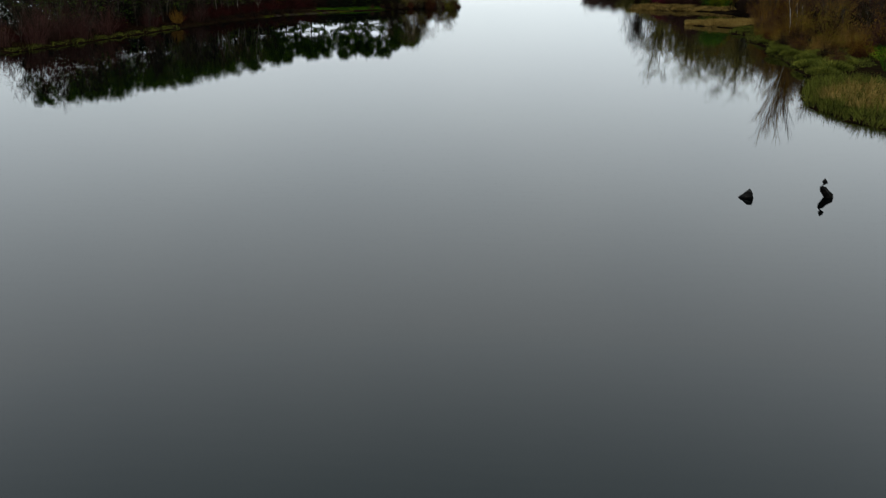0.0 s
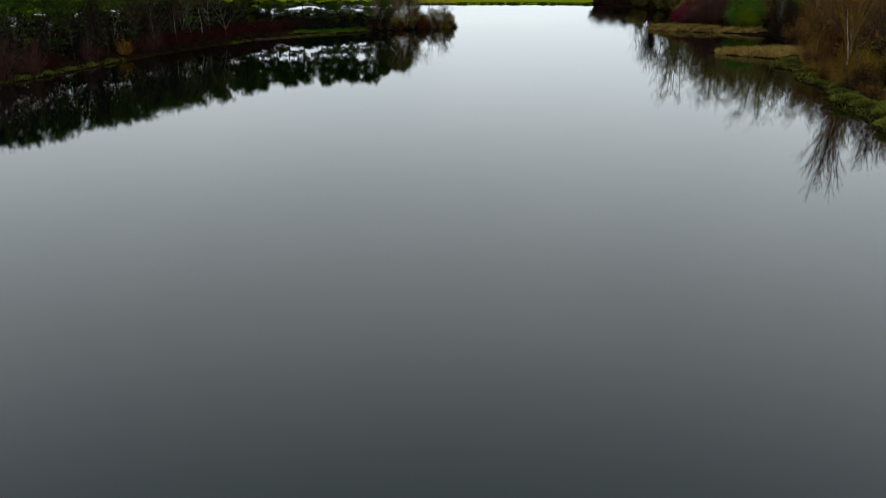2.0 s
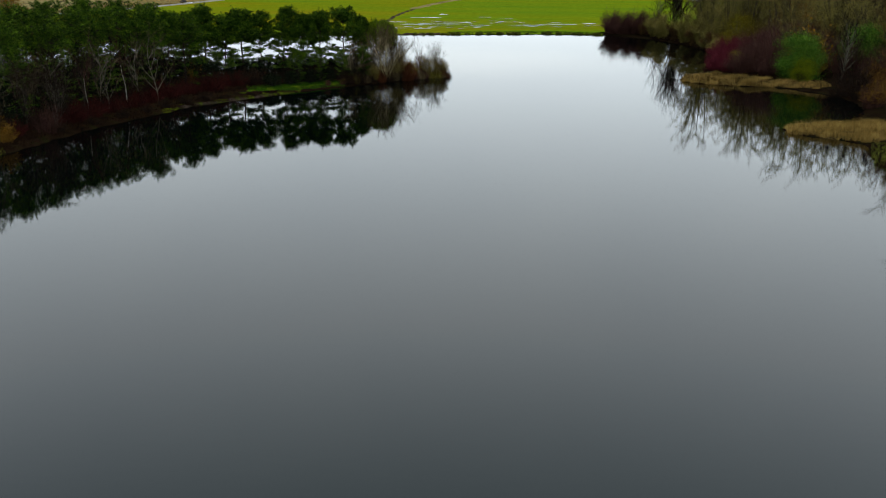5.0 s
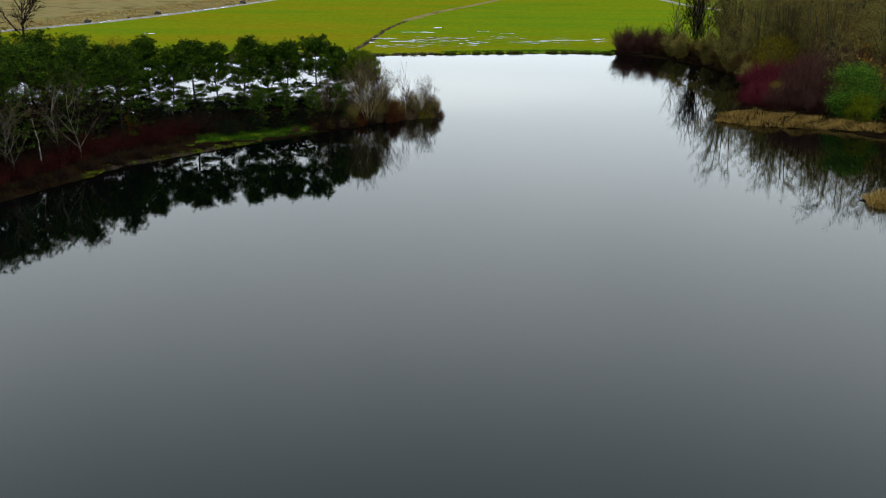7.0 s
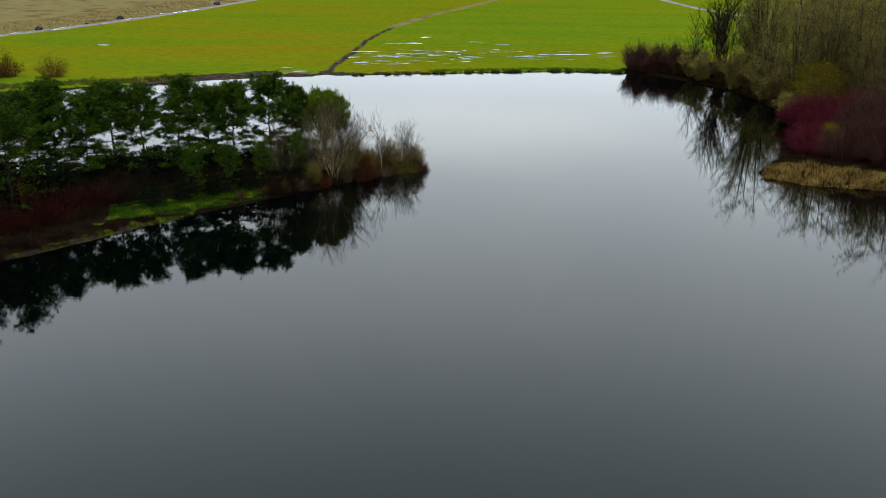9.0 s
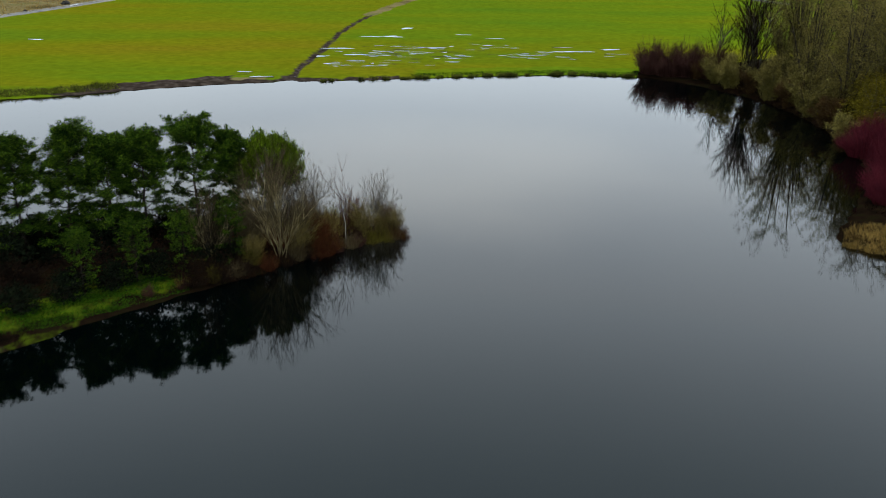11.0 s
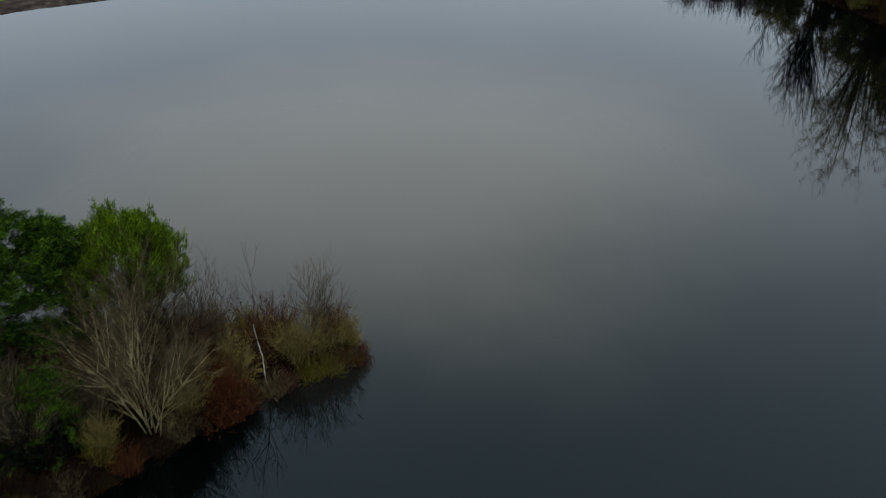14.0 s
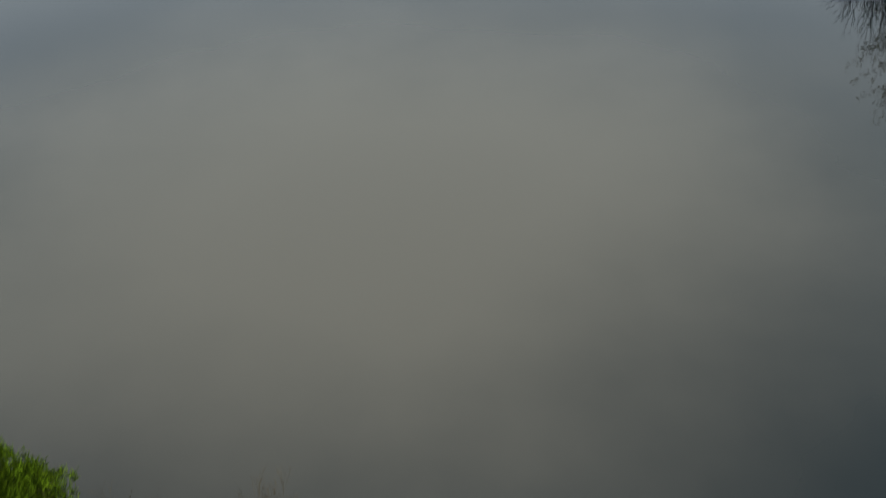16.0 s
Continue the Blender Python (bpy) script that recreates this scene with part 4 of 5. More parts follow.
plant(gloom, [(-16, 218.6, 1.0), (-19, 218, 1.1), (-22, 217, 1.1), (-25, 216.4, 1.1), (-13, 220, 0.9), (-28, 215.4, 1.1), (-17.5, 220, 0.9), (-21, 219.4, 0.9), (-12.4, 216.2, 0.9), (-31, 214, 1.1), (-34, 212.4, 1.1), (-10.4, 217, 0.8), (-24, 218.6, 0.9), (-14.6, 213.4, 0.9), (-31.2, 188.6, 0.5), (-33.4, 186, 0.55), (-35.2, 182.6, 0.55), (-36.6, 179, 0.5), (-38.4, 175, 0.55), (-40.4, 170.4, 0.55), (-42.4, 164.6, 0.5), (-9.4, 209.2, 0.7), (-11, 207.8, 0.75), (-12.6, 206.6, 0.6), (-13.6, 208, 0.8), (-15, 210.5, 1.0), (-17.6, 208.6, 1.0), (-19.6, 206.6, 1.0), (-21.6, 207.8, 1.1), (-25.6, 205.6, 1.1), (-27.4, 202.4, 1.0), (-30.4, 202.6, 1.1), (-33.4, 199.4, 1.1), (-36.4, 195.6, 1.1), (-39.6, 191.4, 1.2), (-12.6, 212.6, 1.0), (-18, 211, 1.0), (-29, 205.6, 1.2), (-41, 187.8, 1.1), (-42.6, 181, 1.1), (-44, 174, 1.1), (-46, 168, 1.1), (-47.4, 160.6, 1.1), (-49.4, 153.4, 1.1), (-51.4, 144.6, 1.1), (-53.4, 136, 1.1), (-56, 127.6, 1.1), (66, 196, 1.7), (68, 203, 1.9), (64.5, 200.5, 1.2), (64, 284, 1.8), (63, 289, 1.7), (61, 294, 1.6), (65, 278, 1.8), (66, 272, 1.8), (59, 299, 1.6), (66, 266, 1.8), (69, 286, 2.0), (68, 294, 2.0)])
tawny = [dict(ob=thing("bare_shrub", thicket_meshes(98, 6.0, 2.6, 150, M["twig_purple"]), ("thicket",), "tall brown leafless willow shrub on the bank", "shrub", "tawny shrubs"))]
plant(tawny, [(-50.6, 138, 0.9), (-52, 132.5, 1.0), (-53.4, 128, 0.95), (-54.6, 123.4, 1.0), (-56.6, 130, 1.0), (-57, 118.6, 0.7), (-47.6, 150.6, 0.7), (-43.4, 164, 0.7)])
orange = [dict(ob=thing("autumn_shrub", thicket_meshes(91, 2.6, 1.3, 110, M["twig_ochre"], M["leaf_orange"], 0.09, 500), ("thicket", "foliage"), "small shrub with orange autumn leaves on the bank", "shrub", "orange shrubs"))]
plant(orange, [(-45.6, 158.5, 0.9), (-36, 200, 1.2), (67.0, 221.5, 3.3), (82, 214, 2.8), (72, 206, 1.6)])

# ---- far shore ----
far_bush = [dict(ob=thing("autumn_shrub", thicket_meshes(101 + i, h, r, 320, M[tw], M[lf], 0.09, 1500), ("thicket", "foliage"), lab, "shrub", "far shore shrubs"))
            for i, (h, r, tw, lf, lab) in enumerate([(4.5, 3.2, "twig_rust", "leaf_brown", "rust-brown autumn shrub on the far shore"), (4.0, 3.4, "twig_ochre", "leaf_yellow", "yellowing autumn shrub on the far shore")])]
plant(far_bush, [(-75, 284, 1.0), (-66.5, 285, 0.95), (-84, 279, 1.1), (-92, 273, 1.0), (-99, 262, 1.1)])
lone = [bare_tree("bare_tree", "lone leafless broad tree on the far shore", "", 111, 13, 1, M["dim_bark"], M["twig"], 1.0, 0.2, 4, 0.0, 0.5, 3, 0.02, 0.02)]
plant(lone, [(-80.6, 272.5, 1.1)])
russet = [dict(ob=thing("autumn_tree", leafy_meshes(113, 9.5, 3.6, M["dim_bark"], M["leaf_orange"], 0.12, 9000, 4, 0.2), ("limb_frame", "foliage"), "orange-brown autumn tree on the far shore", "tree"))]
plant(russet, [(-94, 268, 1.0)])

# ---- right bank, from the far corner towards the near end ----
plum = [dict(ob=thing("bare_shrub", thicket_meshes(121 + i, h, r, 900, M["twig_purple"], low=0.55), ("thicket",), "dense purple-brown leafless willow shrub at the shore", "shrub", "purple-brown shrubs"))
        for i, (h, r) in enumerate([(4.6, 3.8), (5.0, 3.4)])]
plant(plum, [(56.4, 223.5, 0.9), (59.5, 219.8, 0.6), (60.5, 225, 1.2), (47.6, 303.6, 1.1), (50.4, 301.6, 1.15), (53.6, 300.6, 1.15), (57, 298.5, 1.2), (62, 229.5, 1.45), (67, 224, 1.5), (66, 234, 1.5), (70, 230, 1.6), (73, 218, 1.3), (76, 208, 1.4), (72, 240, 1.6)])
shade = [dict(ob=thing("willow_shrub", feathery_meshes(125 + i, h, r, M["dim_bark"], M[lf], 240, 36, 0.0), ("limb_frame", "foliage"), lab, "shrub", "shore willows"))
         for i, (h, r, lf, lab) in enumerate([(6.0, 3.6, "leaf_olive", "olive willow shrub leaning over the water"), (4.5, 3.2, "leaf_brown", "brown-leaved shrub leaning over the water")])]
plant(shade, [(57.4, 290, 1.0), (59.4, 285.5, 0.9), (60.8, 280.5, 1.2), (61.8, 275, 1.0), (62, 269, 1.2), (61.8, 263, 1.0), (56, 294, 0.8), (54, 297, 0.7), (60.6, 255, 0.7), (58.8, 250, 0.6)])
slim = [bare_tree("bare_tree", "tall leafless tree in the lakeside wood", "bare trees in the wood", 131 + i, h, st, M["grey_bark"], M[tw], 0.7, 0.25, 3, 0.0, 0.25, 3, 0.016, 0.012)
        for i, (h, st, tw) in enumerate([(12, 2, "twig"), (13, 3, "twig_purple"), (11, 2, "twig_ochre")])]
plant(slim, [(58, 301, 0.75), (64, 296, 1.0), (76, 244, 0.9), (81, 232, 1.0), (84, 222, 1.0), (79, 214, 0.9), (88, 236, 1.1), (90, 212, 1.1), (83, 203, 1.0), (75, 199, 0.85), (93, 226, 1.2), (73, 250, 1.0), (70, 214, 0.7)])
dark = [bare_tree("bare_tree", "tall dark leafless tree with hanging twigs on the shore", "dark trees on the shore", 141, 13, 3, M["dim_bark"], M["twig"], 0.55, 0.12, 3, 0.03, 0.12, 4, 0.009, 0.0095)]
plant(dark, [(60.4, 291, 1.0), (87, 248, 1.3), (81, 219, 0.8)])
willow = [dict(ob=thing("willow_tree", feathery_meshes(151 + i, h, r, M["dim_bark"], M["leaf_olive"], n), ("limb_frame", "foliage"), "big olive-green willow thinning in autumn", "tree", "willows"))
          for i, (h, r, n) in enumerate([(22, 6.5, 390), (20, 6.0, 360), (24, 7.5, 440)])]
plant(willow, [(67, 268, 0.8), (69, 260, 0.9), (76, 232, 0.8), (72, 246, 0.8), (79, 225, 0.8), (77, 252, 0.9), (81, 214, 0.75), (70, 237, 0.55), (68, 288, 1.1), (66, 279, 0.75), (75, 280, 1.22), (73, 268, 1.02), (80, 292, 1.2), (84, 272, 1.22), (82, 259, 1.15), (92, 286, 1.0), (94, 266, 1.05), (92, 248, 1.05), (66, 272, 0.45), (102, 276, 1.0), (101, 252, 1.1), (74, 294, 0.8), (70, 300, 0.7), (82, 302, 0.85), (90, 298, 0.9), (98, 290, 0.95), (104, 262, 1.0), (88, 260, 0.9), (78, 272, 0.9), (73, 257, 0.85), (96, 240, 1.0), (88, 228, 0.95), (79, 238, 0.85), (84, 216, 0.85)])
yellow = [dict(ob=thing("autumn_shrub", leafy_meshes(161, 7.4, 4.2, M["grey_bark"], M["leaf_yellow"], 0.11, 13000), ("limb_frame", "foliage"), "tall shrub turning golden yellow", "shrub", "yellow shrubs"))]
plant(yellow, [(66.5, 257, 1.0), (57.5, 230.5, 0.4), (86, 206, 0.8), (78, 226, 0.55)])
crimson = [dict(ob=thing("dogwood_shrub", thicket_meshes(171 + i, h, r, 700, M["twig_crimson"], low=0.5), ("thicket",), "dense crimson-stemmed dogwood thicket", "shrub", "crimson shrubs"))
           for i, (h, r) in enumerate([(4.4, 3.6), (3.8, 3.2)])]
plant(crimson, [(54.2, 230.5, 0.75), (52.6, 227.4, 0.6), (54.4, 225.2, 0.55), (60, 247, 1.1), (62, 240, 1.1), (58, 237, 0.9), (66, 246, 1.2), (56.5, 233, 0.7), (67, 239, 1.1), (64, 251, 1.0), (63, 234, 0.9)])
laurel = [dict(ob=thing("evergreen_shrub", leafy_meshes(181, 6.2, 3.1, M["bark"], M["leaf_green"], 0.085, 26000, 4, 0.02), ("limb_frame", "foliage"), "big rounded glossy green evergreen shrub", "shrub", "evergreen shrubs"))]
plant(laurel, [(63.9, 217, 1.12), (76, 220, 1.3)])
lime = [dict(ob=thing("evergreen_shrub", leafy_meshes(191, 3.4, 1.6, M["bark"], M["leaf_lime"], 0.08, 8000, 4, 0.02), ("limb_frame", "foliage"), "yellow-green variegated shrub beside the evergreen", "shrub", "evergreen shrubs"))]
plant(lime, [(63.2, 213.4, 1.05), (57.6, 228.5, 0.45)])
near_birch = [bare_tree("birch_tree", "slim birch with white trunk and rusty bare twigs", "birches", 201 + i, h, 1, M["white_bark"], M[tw], 0.4, 0.03, 3, 0.01, 0.2, 4, 0.011, 0.0075, 1)
              for i, (h, tw) in enumerate([(12.6, "twig_ochre"), (12.4, "twig_purple")])]
plant(near_birch, [(55, 144, 0.93), (60.5, 156, 1.0), (65, 166, 1.0)])
rusty = [bare_tree("bare_tree", "rusty brown tree with dense fine twigs", "rusty trees", 205 + i, h, 2, M["dim_bark"], M[tw], 0.75, 0.3, 3, 0.02, 0.12, 4, 0.010, 0.007)
         for i, (h, tw) in enumerate([(9.0, "twig_ochre"), (10.0, "twig_purple")])]
plant(rusty, [(59, 151, 1.0), (62, 147, 1.0), (66, 155, 1.05), (69, 176, 1.0), (66, 184, 0.95), (72, 165, 1.1), (60, 138, 0.9), (66, 142, 1.0), (72, 150, 1.1), (75, 178, 1.0), (72, 190, 1.0), (63, 161, 0.9), (61, 170, 0.85), (68, 132, 0.9)])
rust = [dict(ob=thing("autumn_shrub", thicket_meshes(211 + i, h, r, 300, M[tw], M[lf], 0.09, 900), ("thicket", "foliage"), "rusty brown shrub with a few dry leaves", "shrub", "rusty shrubs"))
        for i, (h, r, tw, lf) in enumerate([(4.6, 2.8, "twig_ochre", "leaf_brown"), (3.8, 2.6, "twig_rust", "leaf_orange"), (4.2, 2.6, "twig", "leaf_brown"), (4.4, 2.7, "twig_ochre", "leaf_yellow"), (4.0, 2.5, "twig_purple", "leaf_orange")])]
plant(rust, [(67, 192, 0.8), (70, 198, 1.0), (48.6, 128, 0.5), (49.6, 133, 0.5), (48.6, 122.6, 0.55), (49, 117, 0.55), (50, 139, 0.45), (48.2, 112, 0.5), (51, 146.4, 0.4), (47.4, 107, 0.5), (52, 143, 0.5), (51.4, 136, 0.7), (51.2, 129.6, 0.7), (52.4, 122, 0.8), (53.4, 150.6, 0.8), (55, 157, 0.8), (53.6, 115, 0.7), (56, 132, 1.0), (55.4, 139, 1.0), (58, 157, 1.0), (56, 146, 0.9), (61, 171, 1.0), (64, 179, 1.0), (58, 136, 1.0), (62, 129, 1.1), (57, 126, 0.8), (64, 121, 1.0), (66, 134, 1.1), (69, 126, 1.0), (64, 189, 0.9), (60, 113, 0.8), (70, 183, 1.1), (67, 164, 1.1)])

# ---- reeds, sedge and turf ----
def patch(name, seed, outline, count, h, width, mat, label, category, lean=0.4):
    """Upright blades scattered in clumps over a patch of ground, as one mass."""
    rng = np.random.default_rng(seed)
    pts = np.array(outline, float)
    lo, hi = pts.min(0), pts.max(0)
    got = np.zeros((0, 2))
    while len(got) < count:
        c = rng.uniform(lo, hi, (count, 2))
        c = c[inside(c[:, 0], c[:, 1], pts)]
        c = c[wave(c[:, 0], c[:, 1], 1.1, seed) + rng.normal(0, 0.5, len(c)) > (0.05 if mat is M["reed"] else -0.35)]
        got = np.concatenate([got, c])
    got = got[:count]
    z, sd = heights(got[:, 0], got[:, 1])
    keep = sd > (-0.9 if mat is M["reed"] else -0.3)
    got, z = got[keep], np.maximum(z[keep], -0.1)
    tall = h * (0.7 + 0.45 * wave(got[:, 0], got[:, 1], 0.9, seed + 1)) * rng.uniform(0.3, 1.3, len(got))
    way = np.stack([rng.normal(0, lean, len(got)) + 0.5 * wave(got[:, 0], got[:, 1], 1.3, seed), rng.normal(0, lean, len(got)) + 0.5 * wave(got[:, 1], got[:, 0], 1.1, seed + 2), np.ones(len(got))], 1)
    v, f = blades(rng, np.column_stack([got, z - 0.05]), way, tall, width)
    return tagged(new(name, mesh_of(name, v, f, mat)), label, category, kind="stuff")


def strip(line, w):
    """A patch outline along a line, w to its left side."""
    p = np.array(line, float)
    d = np.gradient(p, axis=0)
    nrm = np.stack([-d[:, 1], d[:, 0]], 1) / (np.linalg.norm(d, axis=1)[:, None] + 1e-9)
    return np.concatenate([p, (p + nrm * w)[::-1]])


patch("reed_bed", 301, [(43.2, 216), (47, 212.6), (52.5, 210.8), (58, 209.8), (63, 206), (66, 208), (61, 213.4), (55, 216.4), (50, 219.6), (46, 220.6)], 20000, 0.95, 0.06, M["reed"], "golden dry reeds along the water's edge", "reeds")
patch("reed_bed", 316, [(43.2, 216), (47, 212.6), (52.5, 210.8), (58, 209.8), (63, 206), (66, 208), (61, 213.4), (55, 216.4), (50, 219.6), (46, 220.6)], 5000, 1.0, 0.07, M["bracken"], "dark brown dead stems among the reeds", "reeds")
patch("reed_bed", 302, [(45.2, 170.4), (50, 166.8), (53, 164), (60, 168), (60, 176), (52, 176.5), (46, 174.3)], 13000, 0.95, 0.06, M["reed"], "golden dry reeds on a low point", "reeds")
patch("reed_bed", 303, [(34.2, 81), (34.4, 74), (37, 67), (50, 60), (54, 84), (46, 95), (41, 98), (36, 87)], 16000, 1.3, 0.06, M["sedge"], "green and tawny sedge on the near point", "reeds")
patch("reed_bed", 304, [(36, 85), (37, 75), (46, 68), (50, 82), (42, 90)], 6000, 1.5, 0.06, M["reed"], "tawny reed stems among the sedge", "reeds")
patch("sedge_bank", 305, [(42.8, 109), (44.2, 114), (44.2, 122), (46, 127), (48, 134), (47, 139.5), (49, 146.5), (50.2, 151), (48, 154), (52.5, 164), (60, 160), (58, 140), (56, 120), (52, 106), (42, 100)], 12000, 0.6, 0.06, M["sedge"], "low green sedge along the bank", "grass", 0.5)
patch("grass_bank", 315, [(50, 116), (54, 108), (64, 120), (64, 150), (56, 160), (51, 150), (50, 138)], 9000, 0.6, 0.06, M["bracken"], "tawny rough grass behind the sedge", "grass", 0.5)
patch("grass_bank", 306, [(50, 100), (57, 118), (60, 140), (72, 140), (80, 110), (66, 80), (54, 84)], 22000, 0.6, 0.08, M["turf"], "green rough grass behind the bank", "grass", 0.5)
patch("grass_bank", 307, [(-12.8, 206.0), (-16.1, 203.0), (-20.4, 199.4), (-26.4, 196.0), (-28.0, 201.0), (-22.5, 204.0), (-17.0, 206.8), (-14.0, 208.6)], 22000, 0.32, 0.07, M["turf"], "bright green turf on the spit's bank", "grass", 0.6)
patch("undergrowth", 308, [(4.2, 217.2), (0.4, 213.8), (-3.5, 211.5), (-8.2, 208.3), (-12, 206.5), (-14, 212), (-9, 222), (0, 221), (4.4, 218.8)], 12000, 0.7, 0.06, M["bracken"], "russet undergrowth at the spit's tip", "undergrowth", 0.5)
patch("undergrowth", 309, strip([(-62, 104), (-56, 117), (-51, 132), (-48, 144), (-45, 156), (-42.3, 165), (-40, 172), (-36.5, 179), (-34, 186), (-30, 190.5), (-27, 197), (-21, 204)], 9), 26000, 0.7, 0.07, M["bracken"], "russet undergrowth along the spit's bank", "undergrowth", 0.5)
patch("sedge_bank", 310, strip([(-55, 116), (-50, 132), (-47, 143), (-44, 155)], 1.4), 2400, 0.55, 0.06, M["sedge"], "yellow-green sedge fringe along the spit's shore", "grass", 0.5)
patch("sedge_bank", 317, strip([(-55, 116), (-50, 132), (-47, 143), (-44, 155), (-41.5, 164), (-39, 171.5), (-35.5, 178)], 2.4), 6000, 0.6, 0.06, M["bracken"], "russet dead grass along the spit's shore", "grass", 0.5)
patch("grass_bank", 318, strip([(-38, 173.5), (-35.2, 178.5), (-32.6, 184.8), (-29, 189), (-25.2, 193.2), (-21.3, 197.8)], 1.5), 2600, 0.35, 0.06, M["bracken"], "thin brown grass on the bare bank", "grass", 0.6)
patch("sedge_bank", 311, strip([(45, 302.2), (32, 304.1), (17.5, 301.9), (4.4, 298.9)], -1.6), 6000, 0.4, 0.07, M["turf"], "green grass tufts along the far shore", "grass", 0.5)
patch("sedge_bank", 312, strip([(-42, 285.6), (-48, 282), (-60, 277.4), (-78, 269.4)], -3.5), 9000, 0.8, 0.09, M["sedge"], "dark sedge along the far shore", "grass", 0.5)
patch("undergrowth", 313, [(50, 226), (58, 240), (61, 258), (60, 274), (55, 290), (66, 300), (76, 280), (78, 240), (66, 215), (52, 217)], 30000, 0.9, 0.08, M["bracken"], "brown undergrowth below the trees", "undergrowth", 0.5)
patch("grass_tufts", 314, strip([(-128, 318), (-112, 346), (-101, 366), (-90, 396), (-80, 430), (-69, 480)], 26), 16000, 0.6, 0.14, M["reed"], "pale rough grass beyond the track", "grass", 0.6)

# sedge tussocks along the far shore
tus_rng = np.random.default_rng(17)


def tussock_mesh(seed):
    rng = np.random.default_rng(seed)
    n = 260
    a, q = rng.uniform(0, 6.28, n), np.sqrt(rng.random(n)) * 0.45
    at = np.stack([np.cos(a) * q, np.sin(a) * q, np.full(n, -0.1)], 1)
    way = np.stack([np.cos(a) * q * 1.4, np.sin(a) * q * 1.4, np.ones(n)], 1) + rng.normal(0, 0.15, (n, 3))
    return mesh_of("tussock", *blades(rng, at, way, rng.uniform(0.5, 0.95, n), 0.05), M["sedge"])


tussocks = [tussock_mesh(400 + i) for i in range(3)]
edge_line = np.array([(44, 302.2), (32, 303.7), (17.5, 301.5), (4.4, 298.5), (-12, 295.2)])
for i in range(80):
    f = tus_rng.random() ** 1.5 * 3.999
    k = int(f)
    p = edge_line[k] * (1 - f + k) + edge_line[k + 1] * (f - k)
    ob = tagged(new("sedge_tussock", tussocks[i % 3]), "dark green sedge tussock in the shallows", "grass", "tussocks")
    s = tus_rng.uniform(0.4, 1.15)
    ob.matrix_world = pose(p[0], p[1] - tus_rng.uniform(-0.4, 0.5), 0.0, 0, 0, tus_rng.uniform(0, 360)) @ Matrix.Diagonal((s, s, s * 0.8, 1))

# sedge cushions along the wooded bank
def cushion_mesh(seed):
    rng = np.random.default_rng(seed)
    n = 1500
    a, q = rng.uniform(0, 6.28, n), np.sqrt(rng.random(n))
    zz = 0.75 * np.sqrt(np.clip(1 - q * q, 0, 1)) * rng.uniform(0.7, 1.0, n)
    at = np.stack([np.cos(a) * q * 1.5, np.sin(a) * q * 1.5, zz - 0.1], 1)
    way = np.stack([np.cos(a) * q, np.sin(a) * q, 0.7 * np.ones(n)], 1) + rng.normal(0, 0.3, (n, 3))
    return mesh_of("cushion", *blades(rng, at, way, rng.uniform(0.25, 0.5, n), 0.08), M["sedge"])


cushions = [cushion_mesh(500 + i) for i in range(3)]
for i, (cx, cy, s) in enumerate([(46.4, 112.6, 1.1), (48.4, 115.5, 1.3), (46.4, 118.4, 1.0), (46.0, 121.6, 1.2), (48.4, 123.6, 1.0), (47.8, 127.6, 0.8), (49.6, 132, 0.9), (48.6, 136.6, 0.6), (50.4, 142.6, 0.6), (52, 149, 0.6), (50.4, 154.6, 0.6), (53, 160, 0.6), (44.4, 107, 1.2), (45.4, 103, 1.4), (48.4, 108.6, 1.3), (43.4, 100.4, 1.1)]):
    ob = tagged(new("sedge_cushion", cushions[i % 3]), "rounded green sedge cushion at the waterline", "grass", "sedge cushions")
    ob.matrix_world = pose(cx, cy, max(0.0, land(cx, cy)), 0, 0, 70 * i) @ Matrix.Diagonal((s, s, s * 0.85, 1))

# ---- field: puddles and boulders ----
pud = np.random.default_rng(23)


def puddle(px, py, a, b):
    n = 44
    ang = np.arange(n) * 2 * math.pi / n
    r = 1 + 0.4 * np.sin(2 * ang + pud.uniform(0, 6)) + 0.28 * np.sin(3 * ang + pud.uniform(0, 6)) + 0.16 * np.sin(5 * ang + pud.uniform(0, 6)) + 0.14 * np.sin(9 * ang + pud.uniform(0, 6)) + pud.normal(0, 0.07, n)
    vx, vy = px + a * r * np.cos(ang), py + b * r * np.sin(ang)
    vz = max(heights(vx, vy)[0].max(), land(px, py)) + (0.09 if px < -60 and py > 340 else 0.02)
    verts = np.column_stack([vx, vy, np.full(n, vz)])
    rim = np.column_stack([px + (vx - px) * 1.02, py + (vy - py) * 1.02, np.full(n, vz - 0.25)])
    faces = [list(range(n))] + [[i, i + n, (i + 1) % n + n, (i + 1) % n] for i in range(n)]
    me = bpy.data.meshes.new("puddle")
    me.from_pydata(np.concatenate([verts, rim]).tolist(), [], faces)
    me.materials.append(M["puddle"])
    tagged(new("puddle", me), "shallow rain puddle lying on the turf", "puddle", "puddles on the field", "structure")


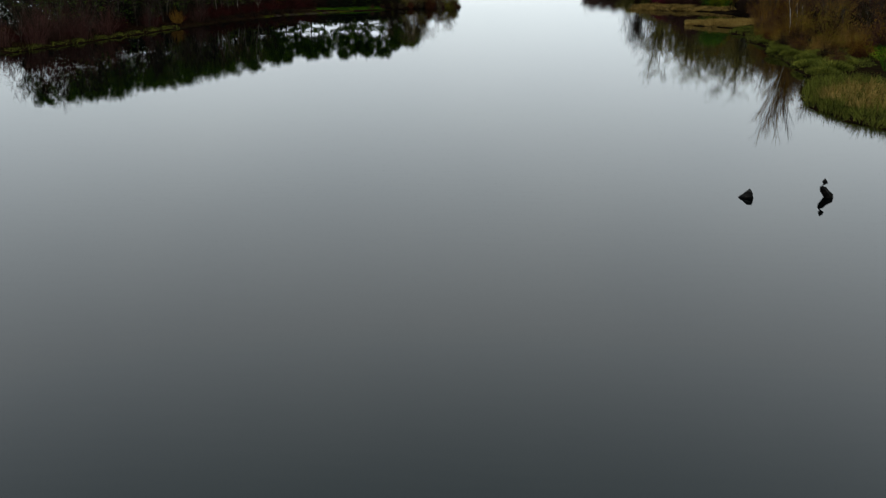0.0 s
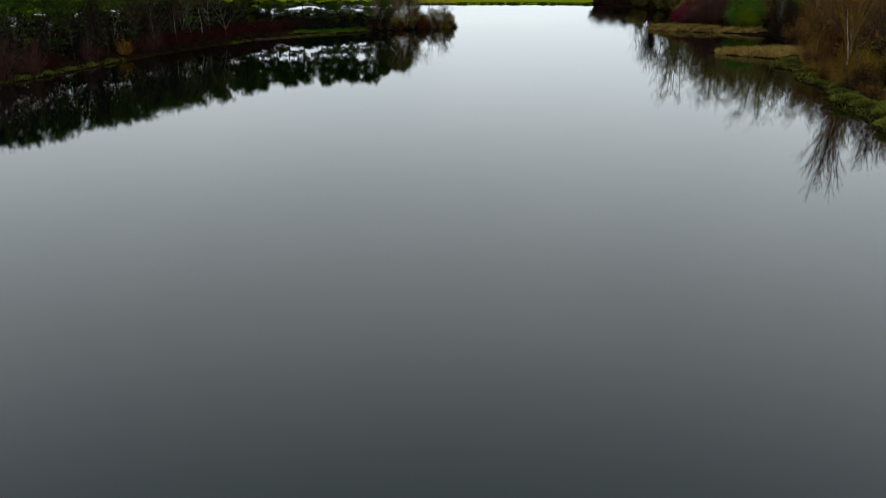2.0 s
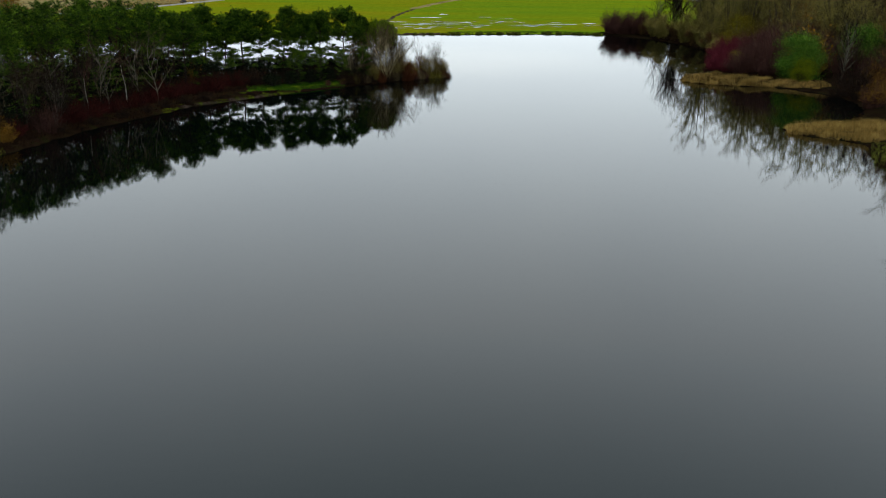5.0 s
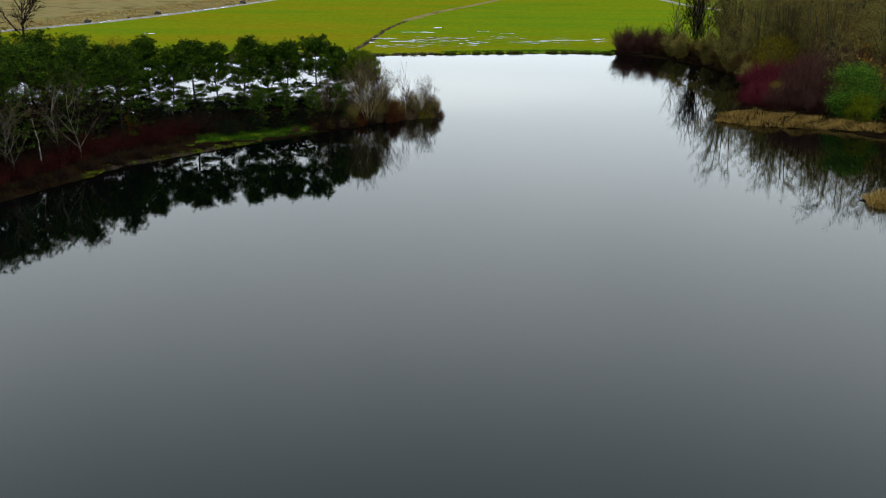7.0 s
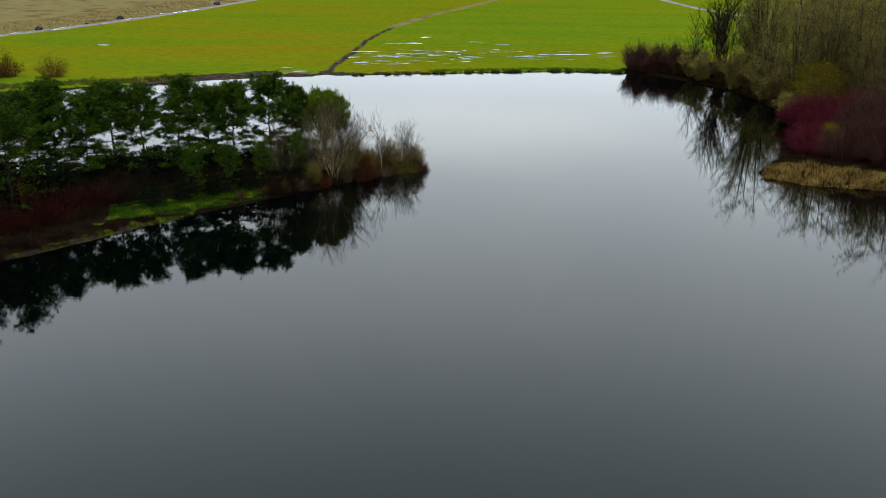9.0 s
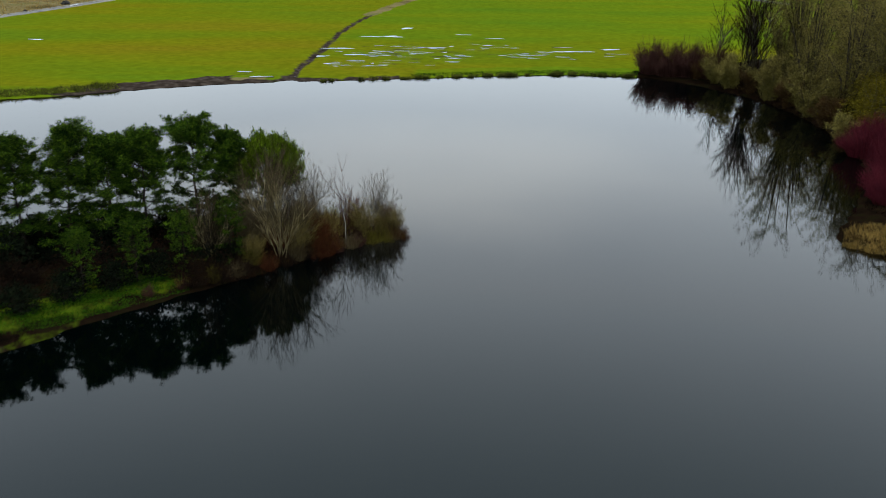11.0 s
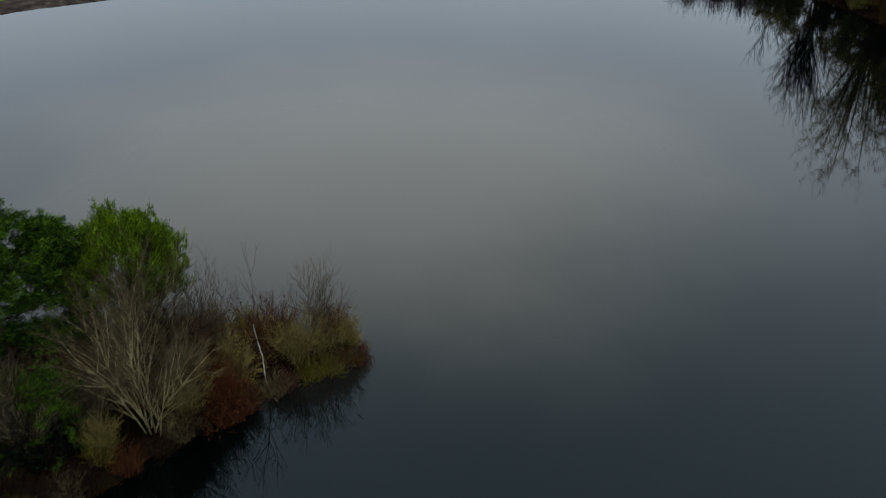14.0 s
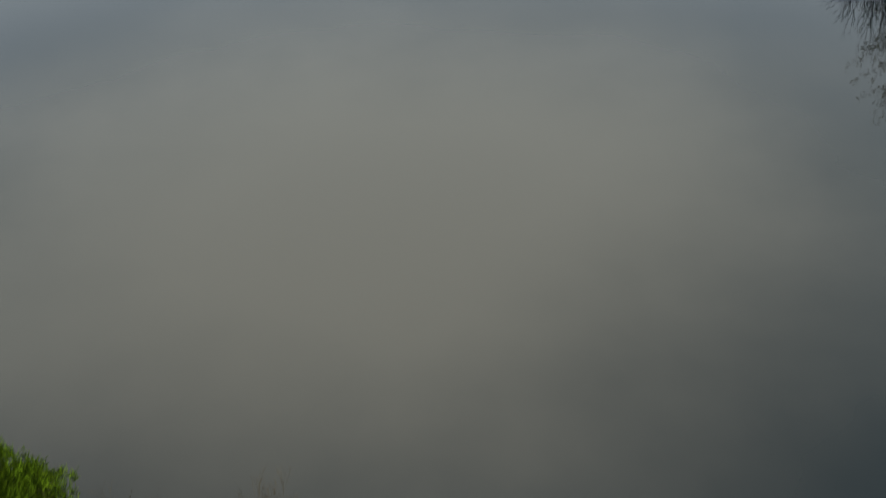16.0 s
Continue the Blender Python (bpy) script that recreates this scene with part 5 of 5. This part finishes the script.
M["puddle"] = material("puddle_water", [(0.02, 0.025, 0.015), (0.035, 0.04, 0.02)], 1.0, rough=0.04, spec=0.5)
for px, py, a, b in [(-0.1, 346, 2.4, 1.2), (3.3, 360, 1.3, 1.6), (-4.5, 345.5, 1.6, 0.8), (37.2, 326.5, 3.4, 0.9), (45.6, 330, 1.8, 1.1), (31, 325.5, 1.6, 0.5), (23, 344.5, 1.5, 0.6), (16, 350, 1.3, 0.7), (-74.5, 336, 1.6, 0.8), (-19.8, 291.9, 1.8, 0.35),
                     (-10.5, 328, 2.2, 1.1), (-13, 318, 1.4, 0.8), (-6.6, 320, 1.9, 0.9), (-10.6, 309, 1.2, 0.8), (-21.5, 296, 2.0, 0.6), (-25, 300, 1.1, 0.5), (20.5, 334, 1.4, 0.5), (9, 330, 2.0, 0.6)]:
    puddle(px, py, a, b * 0.6)
for i in range(52):
    puddle(pud.uniform(-12, 14), pud.uniform(304, 334), pud.uniform(0.4, 1.7), pud.uniform(0.08, 0.3))
for i in range(20):
    puddle(pud.uniform(14, 46), pud.uniform(317, 336), pud.uniform(0.4, 1.8), pud.uniform(0.1, 0.26))
for i in range(9):
    f = pud.random() * 5.5
    k = int(f)
    p = np.array(TRACK[k]) * (1 - f + k) + np.array(TRACK[k + 1]) * (f - k)
    puddle(p[0] + pud.normal(0, 0.7), p[1], 0.6, pud.uniform(1.5, 3.5))


def track(name, line, width, label):
    """A wheel-worn gravel track lying on the ground sheet."""
    p = np.array(line, float)
    for _ in range(3):
        p = np.concatenate([p[:1], rounded(p)[:-2], p[-1:]])
    d = np.gradient(p, axis=0)
    side = np.stack([-d[:, 1], d[:, 0]], 1) / (np.linalg.norm(d, axis=1)[:, None] + 1e-9)
    cols = []
    for f in (-1.15, -1.0, -0.5, 0.0, 0.5, 1.0, 1.15):
        q = p + side * width / 2 * f * (1 + 0.12 * wave(p[:, 0], p[:, 1], 0.3, f))[:, None]
        z = heights(q[:, 0], q[:, 1])[0] + (0.06 if abs(f) < 1.1 else -0.15)
        cols.append(np.column_stack([q, z]))
    n, k = len(p), len(cols)
    verts = np.stack(cols, 1).reshape(-1, 3)
    faces = [(i * k + c, i * k + c + 1, (i + 1) * k + c + 1, (i + 1) * k + c) for i in range(n - 1) for c in range(k - 1)]
    tagged(new(name, mesh_of(name, verts, faces, M["gravel"], True)), label, "track", kind="structure")


M["gravel"] = material("wet_gravel", [(0.05, 0.045, 0.038), (0.13, 0.12, 0.105), (0.16, 0.145, 0.125)], 0.5, rough=0.8, bump=0.4, spec=0.08)
track("road_field", TRACK, 4.2, "grey gravel track with rain puddles")
track("road_wood", [(122, 425), (109, 455), (106, 490), (106, 520), (100, 570)], 3.5, "grey gravel track behind the wood")


def boulder(bx, by, r, seed):
    bm = bmesh.new()
    bmesh.ops.create_icosphere(bm, subdivisions=3, radius=r)
    for v in bm.verts:
        v.co *= 1 + 0.35 * noise.noise(v.co / r * 1.2 + Vector((seed, 0, 0))) + 0.1 * noise.noise(v.co / r * 4)
        v.co.z *= 0.7
    me = bpy.data.meshes.new("boulder")
    bm.to_mesh(me)
    bm.free()
    me.materials.append(M["stone"])
    ob = tagged(new("boulder", me), "dark boulder beside the puddled track", "rock", "boulders by the track")
    ob.location = (bx, by, land(bx, by) + 0.3 * r)


for bx, by, r, s in [(-103, 368, 1.0, 1), (-92, 403, 1.1, 2), (-75, 462, 1.3, 3), (-96, 385, 0.5, 4)]:
    boulder(bx, by, r, s)

# ---- dead wood standing in the lake ----
def driftwood(name, rows, sides, label, at, knots=0.25, seed=1):
    """A gnarled limb swept along its centre line."""
    rng = np.random.default_rng(seed)
    verts, faces = [], []
    pts = np.array([r[:3] for r in rows], float)
    tang = np.gradient(pts, axis=0)
    for (px, py, pz, r), d in zip(rows, tang):
        d = unit(d)
        u = unit(np.cross(d, [0.3, 1.0, 0.2]))
        v = np.cross(d, u)
        for k in range(sides):
            a = k * 2 * math.pi / sides
            q = r * (1 + rng.uniform(-knots, knots))
            verts.append(np.array([px, py, pz]) + (u * math.cos(a) + v * math.sin(a)) * q)
    for i in range(len(rows) - 1):
        for k in range(sides):
            faces.append((i * sides + k, i * sides + (k + 1) % sides, (i + 1) * sides + (k + 1) % sides, (i + 1) * sides + k))
    me = bpy.data.meshes.new(name)
    me.from_pydata([tuple(v) for v in verts], [], faces + [tuple(range(sides))[::-1], tuple((len(rows) - 1) * sides + k for k in range(sides))])
    me.materials.append(M["wood"])
    ob = tagged(new(name, me), label, "driftwood", "dead wood in the lake")
    ob.location = at
    return ob


driftwood("tree_stump", [(-0.66, 0.0, -0.08, 0.03), (-0.4, 0.02, -0.02, 0.15), (-0.12, 0.03, 0.0, 0.29), (0.14, 0.04, 0.02, 0.41), (0.40, 0.05, 0.03, 0.54), (0.43, 0.05, 0.02, 0.40), (0.36, 0.04, 0.02, 0.22), (0.30, 0.04, 0.0, 0.05)], 11, "jagged black stump breaking the lake's surface", (18.75, 48.6, 0.0), 0.2, 3).scale = (0.7, 0.8, 0.8)
driftwood("dead_branch", [(0.30, 0, -0.6, 0.2), (0.28, 0, -0.05, 0.22), (0.24, 0, 0.12, 0.25), (0.08, 0, 0.30, 0.2), (-0.1, 0, 0.50, 0.17), (-0.2, 0, 0.62, 0.1), (-0.16, 0, 0.70, 0.03), (-0.08, 0, 0.78, 0.05), (-0.06, 0, 0.87, 0.14), (-0.06, 0, 0.98, 0.11), (-0.08, 0, 1.12, 0.02)], 9, "crooked black branch standing in the lake", (23.3, 48.8, 0.0), 0.25, 5)
